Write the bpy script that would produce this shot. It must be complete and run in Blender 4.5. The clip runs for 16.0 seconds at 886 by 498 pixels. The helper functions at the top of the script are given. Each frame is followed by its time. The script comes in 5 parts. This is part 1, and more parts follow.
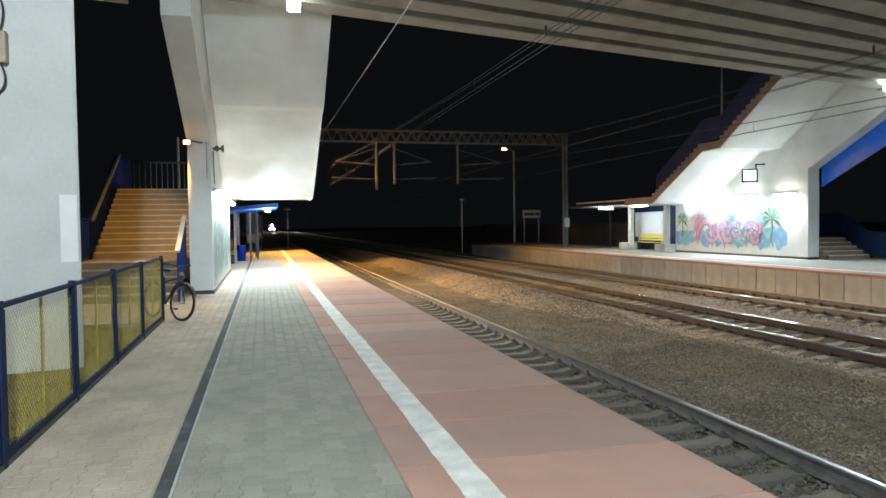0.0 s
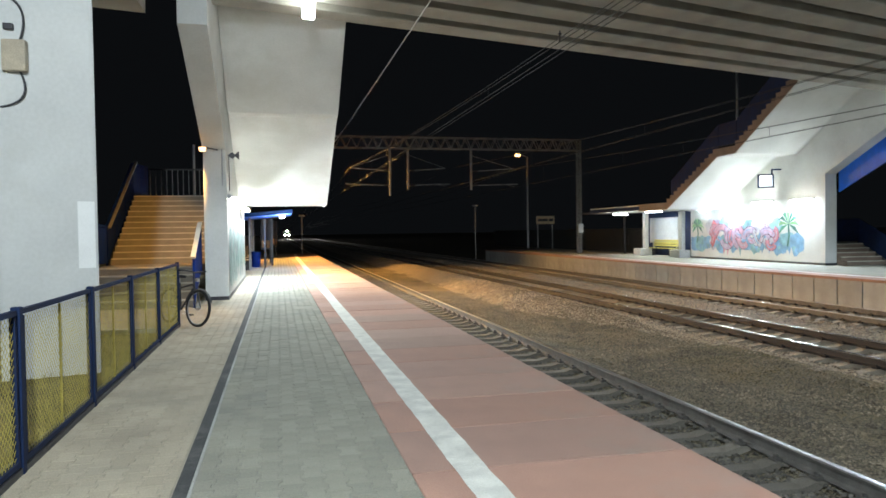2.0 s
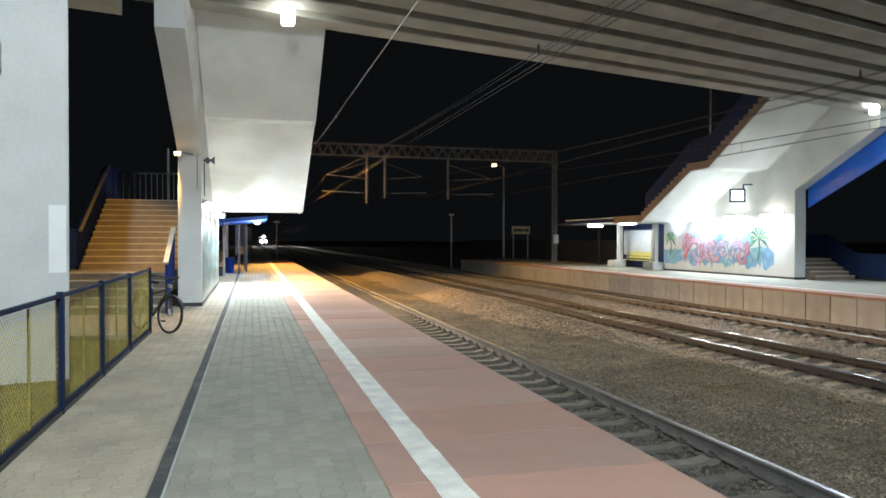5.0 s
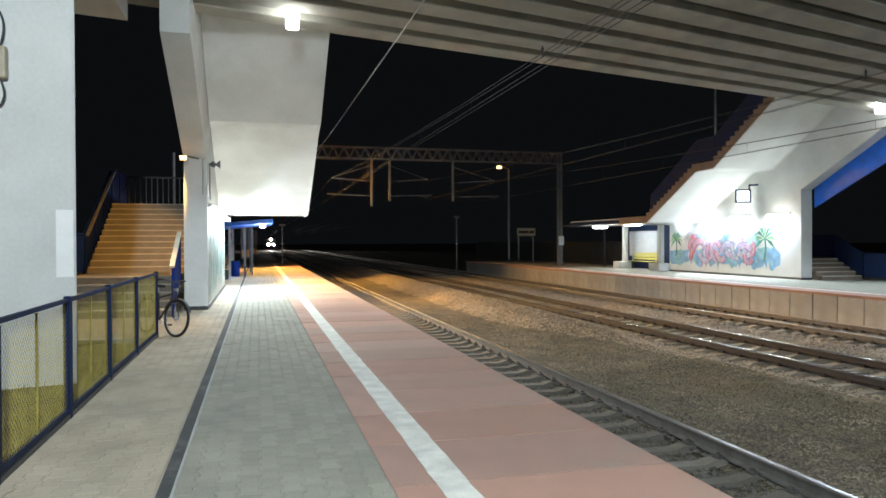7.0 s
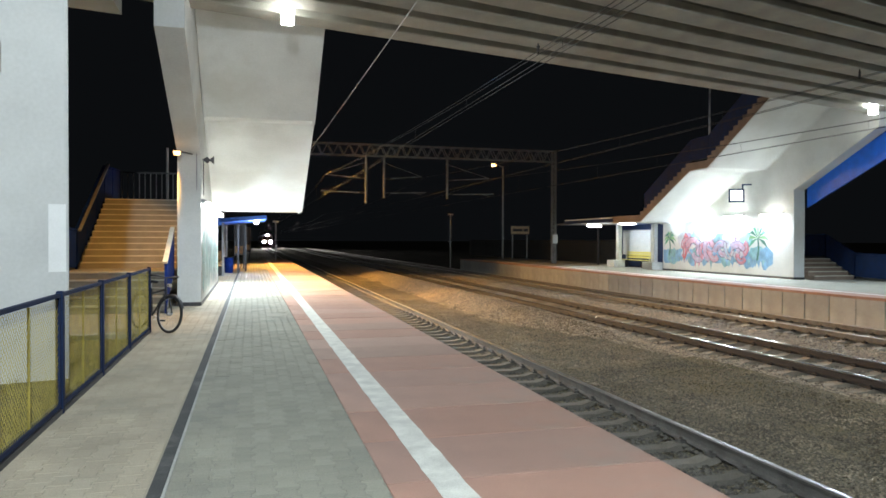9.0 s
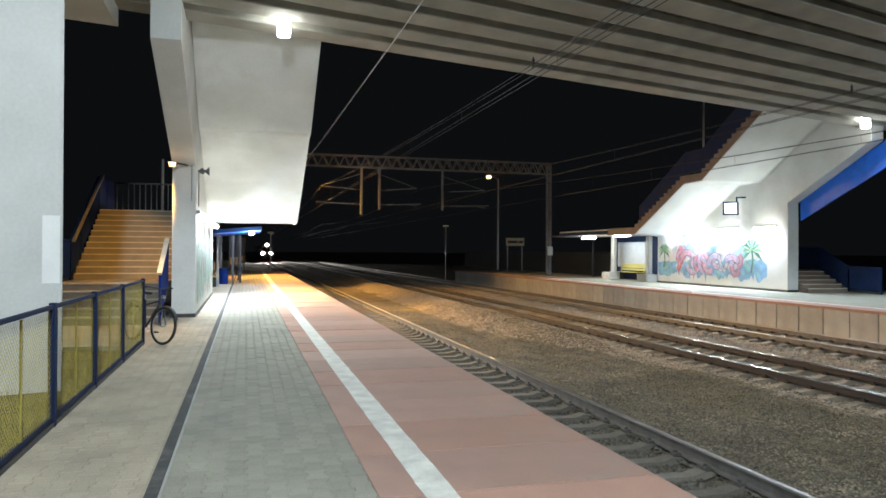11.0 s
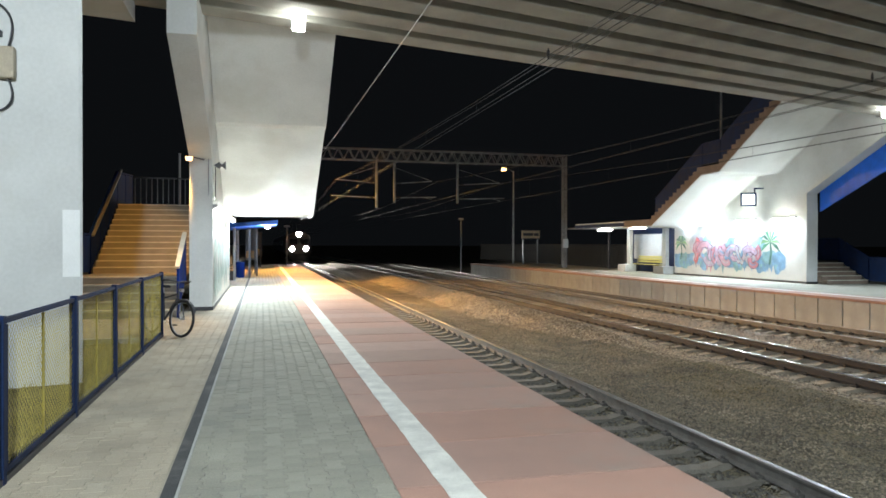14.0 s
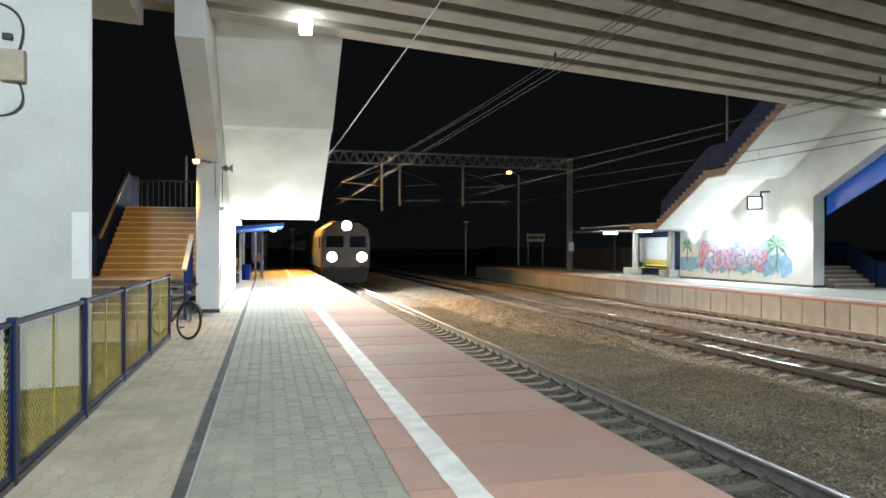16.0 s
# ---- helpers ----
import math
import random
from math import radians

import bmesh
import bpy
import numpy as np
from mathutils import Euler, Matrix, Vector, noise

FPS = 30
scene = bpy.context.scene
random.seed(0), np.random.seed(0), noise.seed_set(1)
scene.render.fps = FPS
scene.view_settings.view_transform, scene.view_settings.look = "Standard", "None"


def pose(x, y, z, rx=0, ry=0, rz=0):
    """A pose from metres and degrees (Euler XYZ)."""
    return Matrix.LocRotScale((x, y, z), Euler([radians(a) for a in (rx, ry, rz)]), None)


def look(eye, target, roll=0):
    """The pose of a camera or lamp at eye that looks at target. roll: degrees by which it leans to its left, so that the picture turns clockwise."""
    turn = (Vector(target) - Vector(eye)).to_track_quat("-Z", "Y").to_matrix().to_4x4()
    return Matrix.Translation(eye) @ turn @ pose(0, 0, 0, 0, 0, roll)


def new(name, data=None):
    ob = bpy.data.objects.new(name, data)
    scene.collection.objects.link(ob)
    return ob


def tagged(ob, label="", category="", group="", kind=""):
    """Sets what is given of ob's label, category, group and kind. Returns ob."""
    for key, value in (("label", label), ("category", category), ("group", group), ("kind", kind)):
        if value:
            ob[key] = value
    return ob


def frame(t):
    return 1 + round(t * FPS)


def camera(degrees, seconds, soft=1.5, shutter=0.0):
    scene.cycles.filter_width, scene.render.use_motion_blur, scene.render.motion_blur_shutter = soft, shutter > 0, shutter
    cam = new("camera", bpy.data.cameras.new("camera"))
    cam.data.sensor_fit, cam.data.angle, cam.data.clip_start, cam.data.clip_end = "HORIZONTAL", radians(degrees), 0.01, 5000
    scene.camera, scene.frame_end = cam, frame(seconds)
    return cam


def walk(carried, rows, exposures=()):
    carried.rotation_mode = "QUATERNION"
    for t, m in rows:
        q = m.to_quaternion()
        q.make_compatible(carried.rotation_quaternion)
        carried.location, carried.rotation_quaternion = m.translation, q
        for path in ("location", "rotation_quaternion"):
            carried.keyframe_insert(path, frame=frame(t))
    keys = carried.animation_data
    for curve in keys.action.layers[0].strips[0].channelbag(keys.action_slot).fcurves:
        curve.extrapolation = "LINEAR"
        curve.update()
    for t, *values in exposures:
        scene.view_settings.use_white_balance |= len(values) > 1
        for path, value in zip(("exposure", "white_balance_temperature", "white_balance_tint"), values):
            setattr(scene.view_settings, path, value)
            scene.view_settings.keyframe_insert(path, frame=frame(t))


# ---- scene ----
cam = camera(64.0, 16.0, soft=1.6)
PATH = [
    (0, 0.001, -0.001, 1.598, 88.094, 0.724, -14.196),
    (0.5, 0.003, -0.013, 1.601, 88.294, 0.654, -14.797),
    (1, -0.014, 0.005, 1.599, 88.275, 0.424, -14.324),
    (1.5, -0.009, -0.001, 1.600, 88.356, 0.375, -13.941),
    (2, -0.011, 0.005, 1.596, 88.606, 0.803, -13.121),
    (2.5, -0.018, 0.012, 1.601, 88.851, 0.546, -14.107),
    (3, -0.026, -0.016, 1.607, 88.780, 0.396, -15.012),
    (3.5, -0.026, -0.026, 1.609, 88.912, 0.007, -14.957),
    (4, -0.025, -0.016, 1.617, 89.396, -0.249, -15.296),
    (6.5, -0.036, 0.012, 1.608, 89.067, 0.149, -14.666),
    (7, -0.031, -0.008, 1.615, 89.466, 0.215, -14.664),
    (7.5, -0.033, -0.005, 1.613, 89.491, 0.216, -14.974),
    (8, -0.037, -0.005, 1.607, 89.240, 0.541, -14.179),
    (8.5, -0.039, 0.004, 1.607, 89.198, 0.027, -14.923),
    (11, -0.036, -0.004, 1.620, 90.203, -0.319, -15.547),
    (11.5, -0.036, -0.021, 1.611, 90.399, -0.389, -16.005),
    (12, -0.034, -0.017, 1.617, 90.019, -0.281, -15.728),
    (12.5, -0.041, -0.008, 1.611, 89.912, -0.377, -15.493),
    (13, -0.042, 0.010, 1.618, 90.012, -0.179, -15.015),
    (13.5, -0.042, 0.001, 1.607, 89.738, -0.212, -14.558),
    (14, -0.041, -0.013, 1.612, 89.631, -0.082, -14.317),
    (14.5, -0.046, -0.002, 1.616, 89.390, -0.184, -14.171),
    (15, -0.049, -0.011, 1.614, 89.968, -0.039, -14.078),
    (15.5, -0.065, -0.002, 1.603, 89.952, -0.118, -14.032),
    (16, -0.076, -0.015, 1.609, 89.876, -0.173, -13.937),
]
EXPOSURE = 0.75
walk(cam, [(t, pose(x, y, z, rx, ry, rz)) for t, x, y, z, rx, ry, rz in PATH],
     exposures=((0.0, EXPOSURE), (7.0, EXPOSURE + 0.02), (13.0, EXPOSURE + 0.08), (15.4, EXPOSURE + 0.10), (16.0, EXPOSURE + 0.04)))

# ---- plan: x across the tracks, y along them, z up from the near platform ----
PLAT_EDGE = 2.86          # near platform edge
RED_X = 0.82              # red slabs start here
PLAT_END = 57.0
RAIL_Z = -0.76            # top of rail
BED_Z = -0.98             # ballast level
TRACKS = (4.55, 11.10, 15.53)
FAR_EDGE = 17.16
FAR_END = 58.0
GIRDER_Z = 6.3            # underside of the girders
SKEW = 14.05              # the bridge crosses at a skew
EDGE_P = (5.34, 16.96)    # a point under the outer girder

# ---- world: a night sky ----
world = bpy.data.worlds.new("night")
scene.world = world
world.use_nodes = True
world.node_tree.nodes["Background"].inputs[0].default_value = (0.62, 0.72, 0.85, 1)
world.node_tree.nodes["Background"].inputs[1].default_value = 0.0032


def lamp(name, kind, place, power, colour, size=0.12, target=None, angle=150, blend=0.6):
    data = bpy.data.lights.new(name, kind)
    data.energy, data.color = power, colour
    if kind == "AREA":
        data.shape, data.size, data.size_y = "RECTANGLE", size, size * 0.3
    else:
        data.shadow_soft_size = size
    if kind == "SPOT":
        data.spot_size, data.spot_blend = radians(angle), blend
    ob = new(name, data)
    ob.matrix_world = look(place, target or (place[0], place[1] + 0.001, place[2] - 1))
    return ob


WHITE = (0.83, 0.95, 1.05)
COOL = (0.74, 0.91, 1.09)
SODIUM = (1.0, 0.52, 0.13)
# floodlights on the bridge girders: over the near platform, over the far one, and behind the camera
lamp("bridge_light", "SPOT", (0.68, 14.72, 5.88), 850, WHITE, 0.12, (0.9, 12.6, 0), 150)
lamp("bridge_light", "SPOT", (20.95, 20.05, 5.88), 1300, COOL, 0.12, (20.2, 17.6, 0), 150)
lamp("bridge_light", "SPOT", (-1.0, -2.2, 5.9), 3800, WHITE, 0.15, (-1.4, 1.5, 0), 165)
lamp("bridge_light", "SPOT", (20.0, 2.5, 5.9), 1500, COOL, 0.15, (17.0, 6.0, 0), 165)
# tube lamps under the stairs: they throw their light down, and a little on the wall behind
for y, power, wash in ((19.0, 40, 1), (20.9, 90, 1), (23.3, 190, 1), (26.4, 300, 1)):
    lamp("wall_light", "AREA", (-0.99, y, 2.38), power, WHITE, 1.1, (0.25, y, 1.25))
    lamp("wall_light", "POINT", (-0.99, y, 2.36), wash, WHITE, 0.06)
for y, wash in ((25.9, 60), (28.4, 48), (30.8, 48), (33.0, 40)):
    lamp("wall_light", "AREA", (21.58, y, 2.60), 95, COOL, 1.1, (21.2, y, 1.6))
    lamp("wall_light", "POINT", (21.58, y, 2.56), wash, COOL, 0.05)
lamp("shelter_light", "POINT", (20.0, 39.0, 2.35), 50, COOL, 0.08)
lamp("shelter_light", "POINT", (20.9, 36.6, 2.35), 9, COOL, 0.08)
lamp("canopy_light", "POINT", (0.2, 33.0, 2.15), 170, COOL, 0.08)
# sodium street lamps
lamp("street_light", "SPOT", (20.15, 58.0, 8.05), 6000, SODIUM, 0.15, (17.5, 54.0, 0), 130)
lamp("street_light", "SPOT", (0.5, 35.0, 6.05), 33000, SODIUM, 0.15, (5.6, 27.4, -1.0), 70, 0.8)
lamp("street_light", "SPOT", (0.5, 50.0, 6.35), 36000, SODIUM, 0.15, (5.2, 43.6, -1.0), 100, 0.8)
lamp("stair_light", "SPOT", (-1.86, 17.45, 3.52), 300, SODIUM, 0.08, (-4.3, 20.5, 0.7), 84, 0.3)
lamp("stair_light", "SPOT", (-1.90, 17.40, 3.50), 260, SODIUM, 0.08, (-3.3, 14.9, 0.0), 76, 0.6)


# ---- materials ----
def mat(name, colour, rough=0.7, metal=0.0, vary=0.25, scale=3.0, fine=60.0, bump=0.15, stain=None, per="none", amount=0.35, coat=0.0, cells=0.0, spec=0.5, grain=0.45):
    """A procedural surface: two scales of variation, fine relief, stains."""
    m = bpy.data.materials.new(name)
    m.use_nodes = True
    nt = m.node_tree
    N, L = nt.nodes, nt.links
    b = N["Principled BSDF"]
    b.inputs["Roughness"].default_value = rough
    b.inputs["Metallic"].default_value = metal
    b.inputs["Coat Weight"].default_value = coat
    b.inputs["Specular IOR Level"].default_value = spec
    tc = N.new("ShaderNodeTexCoord")
    big = N.new("ShaderNodeTexNoise")
    big.inputs["Scale"].default_value, big.inputs["Detail"].default_value = scale, 6
    small = N.new("ShaderNodeTexNoise")
    small.inputs["Scale"].default_value, small.inputs["Detail"].default_value = fine, 4
    L.new(tc.outputs["Object"], big.inputs["Vector"])
    L.new(tc.outputs["Object"], small.inputs["Vector"])
    lo = tuple(max(0, c * (1 - vary)) for c in colour)
    hi = tuple(min(1, c * (1 + vary)) for c in colour)
    ramp = N.new("ShaderNodeValToRGB")
    ramp.color_ramp.elements[0].position, ramp.color_ramp.elements[1].position = 0.3, 0.72
    ramp.color_ramp.elements[0].color, ramp.color_ramp.elements[1].color = (*lo, 1), (*hi, 1)
    L.new(big.outputs["Fac"], ramp.inputs["Fac"])
    mix = N.new("ShaderNodeMix")
    mix.data_type, mix.blend_type = "RGBA", "OVERLAY"
    mix.inputs["Factor"].default_value = grain
    L.new(ramp.outputs["Color"], mix.inputs[6])
    L.new(small.outputs["Fac"], mix.inputs[7])
    out = mix.outputs[2]
    if stain:
        st = N.new("ShaderNodeTexNoise")
        st.inputs["Scale"].default_value, st.inputs["Detail"].default_value, st.inputs["Roughness"].default_value = scale * 0.45, 8, 0.65
        L.new(tc.outputs["Object"], st.inputs["Vector"])
        sr = N.new("ShaderNodeValToRGB")
        sr.color_ramp.elements[0].position, sr.color_ramp.elements[1].position = 0.52, 0.72
        L.new(st.outputs["Fac"], sr.inputs["Fac"])
        sm = N.new("ShaderNodeMix")
        sm.data_type = "RGBA"
        sm.inputs[7].default_value = (*stain, 1)
        L.new(sr.outputs["Color"], sm.inputs["Factor"])
        L.new(out, sm.inputs[6])
        out = sm.outputs[2]
    if per != "none":
        if per == "island":
            g = N.new("ShaderNodeNewGeometry")
            rnd = g.outputs["Random Per Island"]
        else:
            g = N.new("ShaderNodeObjectInfo")
            rnd = g.outputs["Random"]
        mr = N.new("ShaderNodeMapRange")
        mr.inputs["To Min"].default_value, mr.inputs["To Max"].default_value = 1 - amount, 1 + amount
        L.new(rnd, mr.inputs["Value"])
        hv = N.new("ShaderNodeHueSaturation")
        L.new(mr.outputs["Result"], hv.inputs["Value"])
        L.new(out, hv.inputs["Color"])
        out = hv.outputs["Color"]
    vor = None
    if cells:
        vor = N.new("ShaderNodeTexVoronoi")
        vor.inputs["Scale"].default_value = cells
        L.new(tc.outputs["Object"], vor.inputs["Vector"])
        sep = N.new("ShaderNodeSeparateColor")
        L.new(vor.outputs["Color"], sep.inputs["Color"])
        vr = N.new("ShaderNodeMapRange")
        vr.inputs["To Min"].default_value, vr.inputs["To Max"].default_value = 0.45, 1.65
        L.new(sep.outputs[0], vr.inputs["Value"])
        hc = N.new("ShaderNodeHueSaturation")
        L.new(vr.outputs["Result"], hc.inputs["Value"])
        L.new(out, hc.inputs["Color"])
        out = hc.outputs["Color"]
    L.new(out, b.inputs["Base Color"])
    rr = N.new("ShaderNodeMapRange")
    rr.inputs["To Min"].default_value, rr.inputs["To Max"].default_value = max(0.05, rough - 0.15), min(1, rough + 0.15)
    L.new(big.outputs["Fac"], rr.inputs["Value"])
    L.new(rr.outputs["Result"], b.inputs["Roughness"])
    if bump:
        bp = N.new("ShaderNodeBump")
        bp.inputs["Strength"].default_value, bp.inputs["Distance"].default_value = bump, 0.02
        L.new(small.outputs["Fac"], bp.inputs["Height"])
        if vor:
            bp.inputs["Distance"].default_value = 0.04
            bp.invert = True
            L.new(vor.outputs["Distance"], bp.inputs["Height"])
        L.new(bp.outputs["Normal"], b.inputs["Normal"])
    return m


def glow(name, colour, strength):
    m = bpy.data.materials.new(name)
    m.use_nodes = True
    b = m.node_tree.nodes["Principled BSDF"]
    b.inputs["Base Color"].default_value = (0.8, 0.8, 0.8, 1)
    b.inputs["Emission Color"].default_value = (*colour, 1)
    b.inputs["Emission Strength"].default_value = strength
    return m


M_PAVER = mat("grey_paver", (0.233, 0.224, 0.174), 0.85, vary=0.16, scale=1.2, fine=90, bump=0.3, per="island", amount=0.10, stain=(0.18, 0.182, 0.148))
M_PAVER_S = mat("sandy_grey_paver", (0.325, 0.28, 0.203), 0.88, vary=0.18, scale=1.2, fine=90, bump=0.3, per="island", amount=0.08, stain=(0.24, 0.225, 0.175))
M_PAVER_P = mat("grey_paver_piece", (0.233, 0.224, 0.174), 0.85, vary=0.16, scale=1.2, fine=90, bump=0.3, per="object", amount=0.10, stain=(0.18, 0.182, 0.148))
M_SAND_L = mat("pale_sandy_joint", (0.27, 0.24, 0.18), 0.95, vary=0.2, scale=2, fine=150, bump=0.3)
M_SAND = mat("sandy_joint", (0.19, 0.185, 0.15), 0.95, vary=0.3, scale=2, fine=150, bump=0.3)
M_RED = mat("red_slab_concrete", (0.335, 0.188, 0.135), 0.8, vary=0.14, scale=1.3, fine=120, bump=0.25, per="object", amount=0.10, stain=(0.30, 0.22, 0.175))
M_RED_G = mat("faded_slab_concrete", (0.33, 0.212, 0.160), 0.8, vary=0.14, scale=1.3, fine=120, bump=0.25, per="object", amount=0.10, stain=(0.31, 0.19, 0.15))
M_RED_M = mat("weathered_slab_concrete", (0.335, 0.20, 0.150), 0.8, vary=0.14, scale=1.3, fine=120, bump=0.25, per="object", amount=0.10, stain=(0.29, 0.23, 0.185))
M_WHITE_LINE = mat("white_line_paint", (0.57, 0.565, 0.50), 0.7, vary=0.2, scale=5, fine=120, bump=0.2, stain=(0.45, 0.44, 0.40))
M_STRIP = mat("dark_rubber_strip", (0.028, 0.030, 0.029), 0.9, vary=0.3, scale=5, fine=100, bump=0.2, stain=(0.09, 0.09, 0.08))
M_CONC = mat("painted_concrete", (0.58, 0.59, 0.56), 0.75, vary=0.10, scale=0.9, fine=22, bump=0.03, grain=0.14, stain=(0.50, 0.50, 0.45))
M_GIRDER = mat("bare_concrete_girder", (0.36, 0.35, 0.30), 0.85, vary=0.2, scale=0.9, fine=50, bump=0.2, stain=(0.24, 0.23, 0.20))
M_PATCH = mat("fresh_white_paint", (0.80, 0.81, 0.78), 0.7, vary=0.05, scale=3, fine=80, bump=0.08)
M_PLATWALL = mat("precast_panel", (0.34, 0.34, 0.31), 0.85, vary=0.18, scale=1.5, fine=70, bump=0.2, stain=(0.22, 0.20, 0.16), per="object", amount=0.10)
M_BALLAST = mat("ballast_dirt", (0.148, 0.124, 0.078), 0.95, vary=0.45, scale=0.8, fine=38, bump=1.0, stain=(0.10, 0.088, 0.035), cells=40)
M_BALLAST_L = mat("crushed_ballast", (0.27, 0.225, 0.16), 0.92, vary=0.2, scale=1.0, fine=40, bump=0.9, stain=(0.21, 0.185, 0.14), cells=24)
M_STONE = mat("ballast_stone", (0.192, 0.160, 0.110), 0.9, stain=(0.12, 0.095, 0.04), vary=0.45, scale=0.9, fine=40, bump=0.2, per="island", amount=0.55)
M_STONE_D = mat("dark_ballast_stone", (0.10, 0.092, 0.075), 0.9, vary=0.2, scale=2, fine=40, bump=0.2, per="island", amount=0.5)
M_STONE_L = mat("clean_ballast_stone", (0.315, 0.262, 0.19), 0.9, vary=0.25, scale=0.7, fine=40, bump=0.2, per="island", amount=0.65)
M_SLEEPER = mat("concrete_sleeper", (0.155, 0.142, 0.115), 0.9, vary=0.25, scale=3, fine=60, bump=0.3, per="object", amount=0.2, stain=(0.09, 0.075, 0.05))
M_SLEEPER_L = mat("pale_concrete_sleeper", (0.32, 0.28, 0.215), 0.9, vary=0.25, scale=3, fine=60, bump=0.3, per="object", amount=0.25, stain=(0.20, 0.16, 0.11))
M_RUST = mat("rusty_rail_steel", (0.022, 0.018, 0.016), 0.75, metal=0.2, vary=0.35, scale=6, fine=90, bump=0.2)
M_RAIL_GREY = mat("dusty_rail_steel", (0.105, 0.10, 0.09), 0.65, metal=0.3, vary=0.3, scale=6, fine=90, bump=0.2, stain=(0.07, 0.055, 0.045))
M_SHINY = mat("worn_rail_head", (0.55, 0.54, 0.52), 0.22, metal=1.0, vary=0.15, scale=4, fine=120, bump=0.03)
M_DULL = mat("dull_rail_head", (0.42, 0.40, 0.37), 0.36, metal=0.9, vary=0.2, scale=4, fine=120, bump=0.05)
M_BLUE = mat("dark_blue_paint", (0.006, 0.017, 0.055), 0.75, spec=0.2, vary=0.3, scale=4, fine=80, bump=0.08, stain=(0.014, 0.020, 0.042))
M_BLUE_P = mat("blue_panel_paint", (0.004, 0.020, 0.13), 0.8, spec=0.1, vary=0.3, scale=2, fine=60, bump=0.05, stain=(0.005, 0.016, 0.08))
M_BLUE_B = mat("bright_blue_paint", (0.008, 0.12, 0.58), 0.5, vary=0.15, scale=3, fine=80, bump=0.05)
M_YELLOW = mat("yellow_mesh_paint", (0.42, 0.34, 0.07), 0.6, vary=0.25, scale=6, fine=100, bump=0.1)
M_GRASS = mat("dry_grass_soil", (0.16, 0.13, 0.05), 1.0, vary=0.5, scale=2.0, fine=60, bump=1.0, stain=(0.07, 0.075, 0.025))
M_BLADE = mat("dry_grass_blade", (0.22, 0.18, 0.06), 0.9, vary=0.3, scale=3, fine=50, bump=0.0, per="island", amount=0.5)
M_STAIR = mat("stair_concrete", (0.27, 0.24, 0.19), 0.8, vary=0.15, scale=2.5, fine=70, bump=0.15, stain=(0.20, 0.18, 0.14))
M_NOSE = mat("stair_nosing", (0.52, 0.48, 0.38), 0.7, vary=0.15, scale=4, fine=90, bump=0.1)
M_STEEL = mat("galvanised_steel", (0.33, 0.34, 0.34), 0.5, metal=0.5, vary=0.2, scale=5, fine=80, bump=0.08)
M_POLE = mat("pale_pole_paint", (0.46, 0.46, 0.44), 0.6, vary=0.15, scale=5, fine=80, bump=0.05, stain=(0.30, 0.28, 0.25))
M_MAST = mat("weathered_mast_steel", (0.22, 0.22, 0.215), 0.7, metal=0.2, vary=0.25, scale=5, fine=80, bump=0.08, stain=(0.08, 0.07, 0.06))
M_DARK = mat("dark_metal", (0.03, 0.03, 0.033), 0.5, vary=0.3, scale=5, fine=80, bump=0.08)
M_PALE = mat("darkened_fence_paint", (0.016, 0.018, 0.017), 0.9, vary=0.3, scale=5, fine=80, bump=0.05)
M_WIRE = mat("copper_wire", (0.010, 0.010, 0.010), 0.8, metal=0.0, vary=0.2, scale=5, fine=50, bump=0)
M_TYRE = mat("black_rubber", (0.018, 0.018, 0.019), 0.75, vary=0.3, scale=10, fine=120, bump=0.1)
M_SILVER = mat("bright_alloy", (0.6, 0.6, 0.6), 0.3, metal=0.9, vary=0.1, scale=10, fine=120, bump=0.02)
M_BEIGE = mat("beige_plastic", (0.42, 0.36, 0.26), 0.6, vary=0.12, scale=8, fine=90, bump=0.05)
M_CLOCK = mat("pale_poster_paper", (0.33, 0.36, 0.39), 0.6, vary=0.08, scale=4, fine=60, bump=0.02)
M_BENCH = mat("yellow_bench_slat", (0.40, 0.36, 0.10), 0.5, vary=0.15, scale=6, fine=90, bump=0.05)
M_WOOD = mat("varnished_board", (0.36, 0.22, 0.09), 0.55, vary=0.25, scale=5, fine=60, bump=0.1)
M_SIGN_TINT = mat("orange_lit_sign_paint", (0.56, 0.44, 0.27), 0.6, vary=0.1, scale=3, fine=60, bump=0.03)
M_TREAD = mat("brown_stair_concrete", (0.21, 0.155, 0.115), 0.85, vary=0.2, scale=2.0, fine=60, bump=0.15, stain=(0.15, 0.11, 0.08))
# the dark round the locomotive is put into this cream, far below its tone
M_TRAIN = mat("dimmed_train_cream", (0.10, 0.088, 0.064), 0.4, vary=0.12, scale=1.5, fine=50, bump=0.04, stain=(0.14, 0.12, 0.09))
M_TRAIN_B = mat("train_blue_paint", (0.05, 0.10, 0.20), 0.4, vary=0.15, scale=1.5, fine=50, bump=0.04, stain=(0.06, 0.07, 0.09))
M_UNDER = mat("underframe_grime", (0.035, 0.032, 0.03), 0.8, vary=0.3, scale=3, fine=50, bump=0.2)
M_GLASS = mat("dark_window_glass", (0.012, 0.014, 0.018), 0.08, vary=0.2, scale=2, fine=20, bump=0.0, coat=0.5)
M_GLOW = glow("white_lamp_glass", (0.95, 1.0, 0.95), 30)
M_GLOW_F = glow("floodlight_glass", (0.95, 1.0, 0.97), 18)
M_GLOW_N = glow("tube_cover", (0.95, 1.0, 0.95), 12)
M_GLOW_S = glow("sodium_lamp_glass", (1.0, 0.55, 0.20), 5.0)
M_GLOW_T = glow("bright_sodium_glass", (1.0, 0.50, 0.18), 2.6)
M_GLOW_SIGN = glow("lit_sign_face", (0.9, 0.97, 1.0), 2.2)
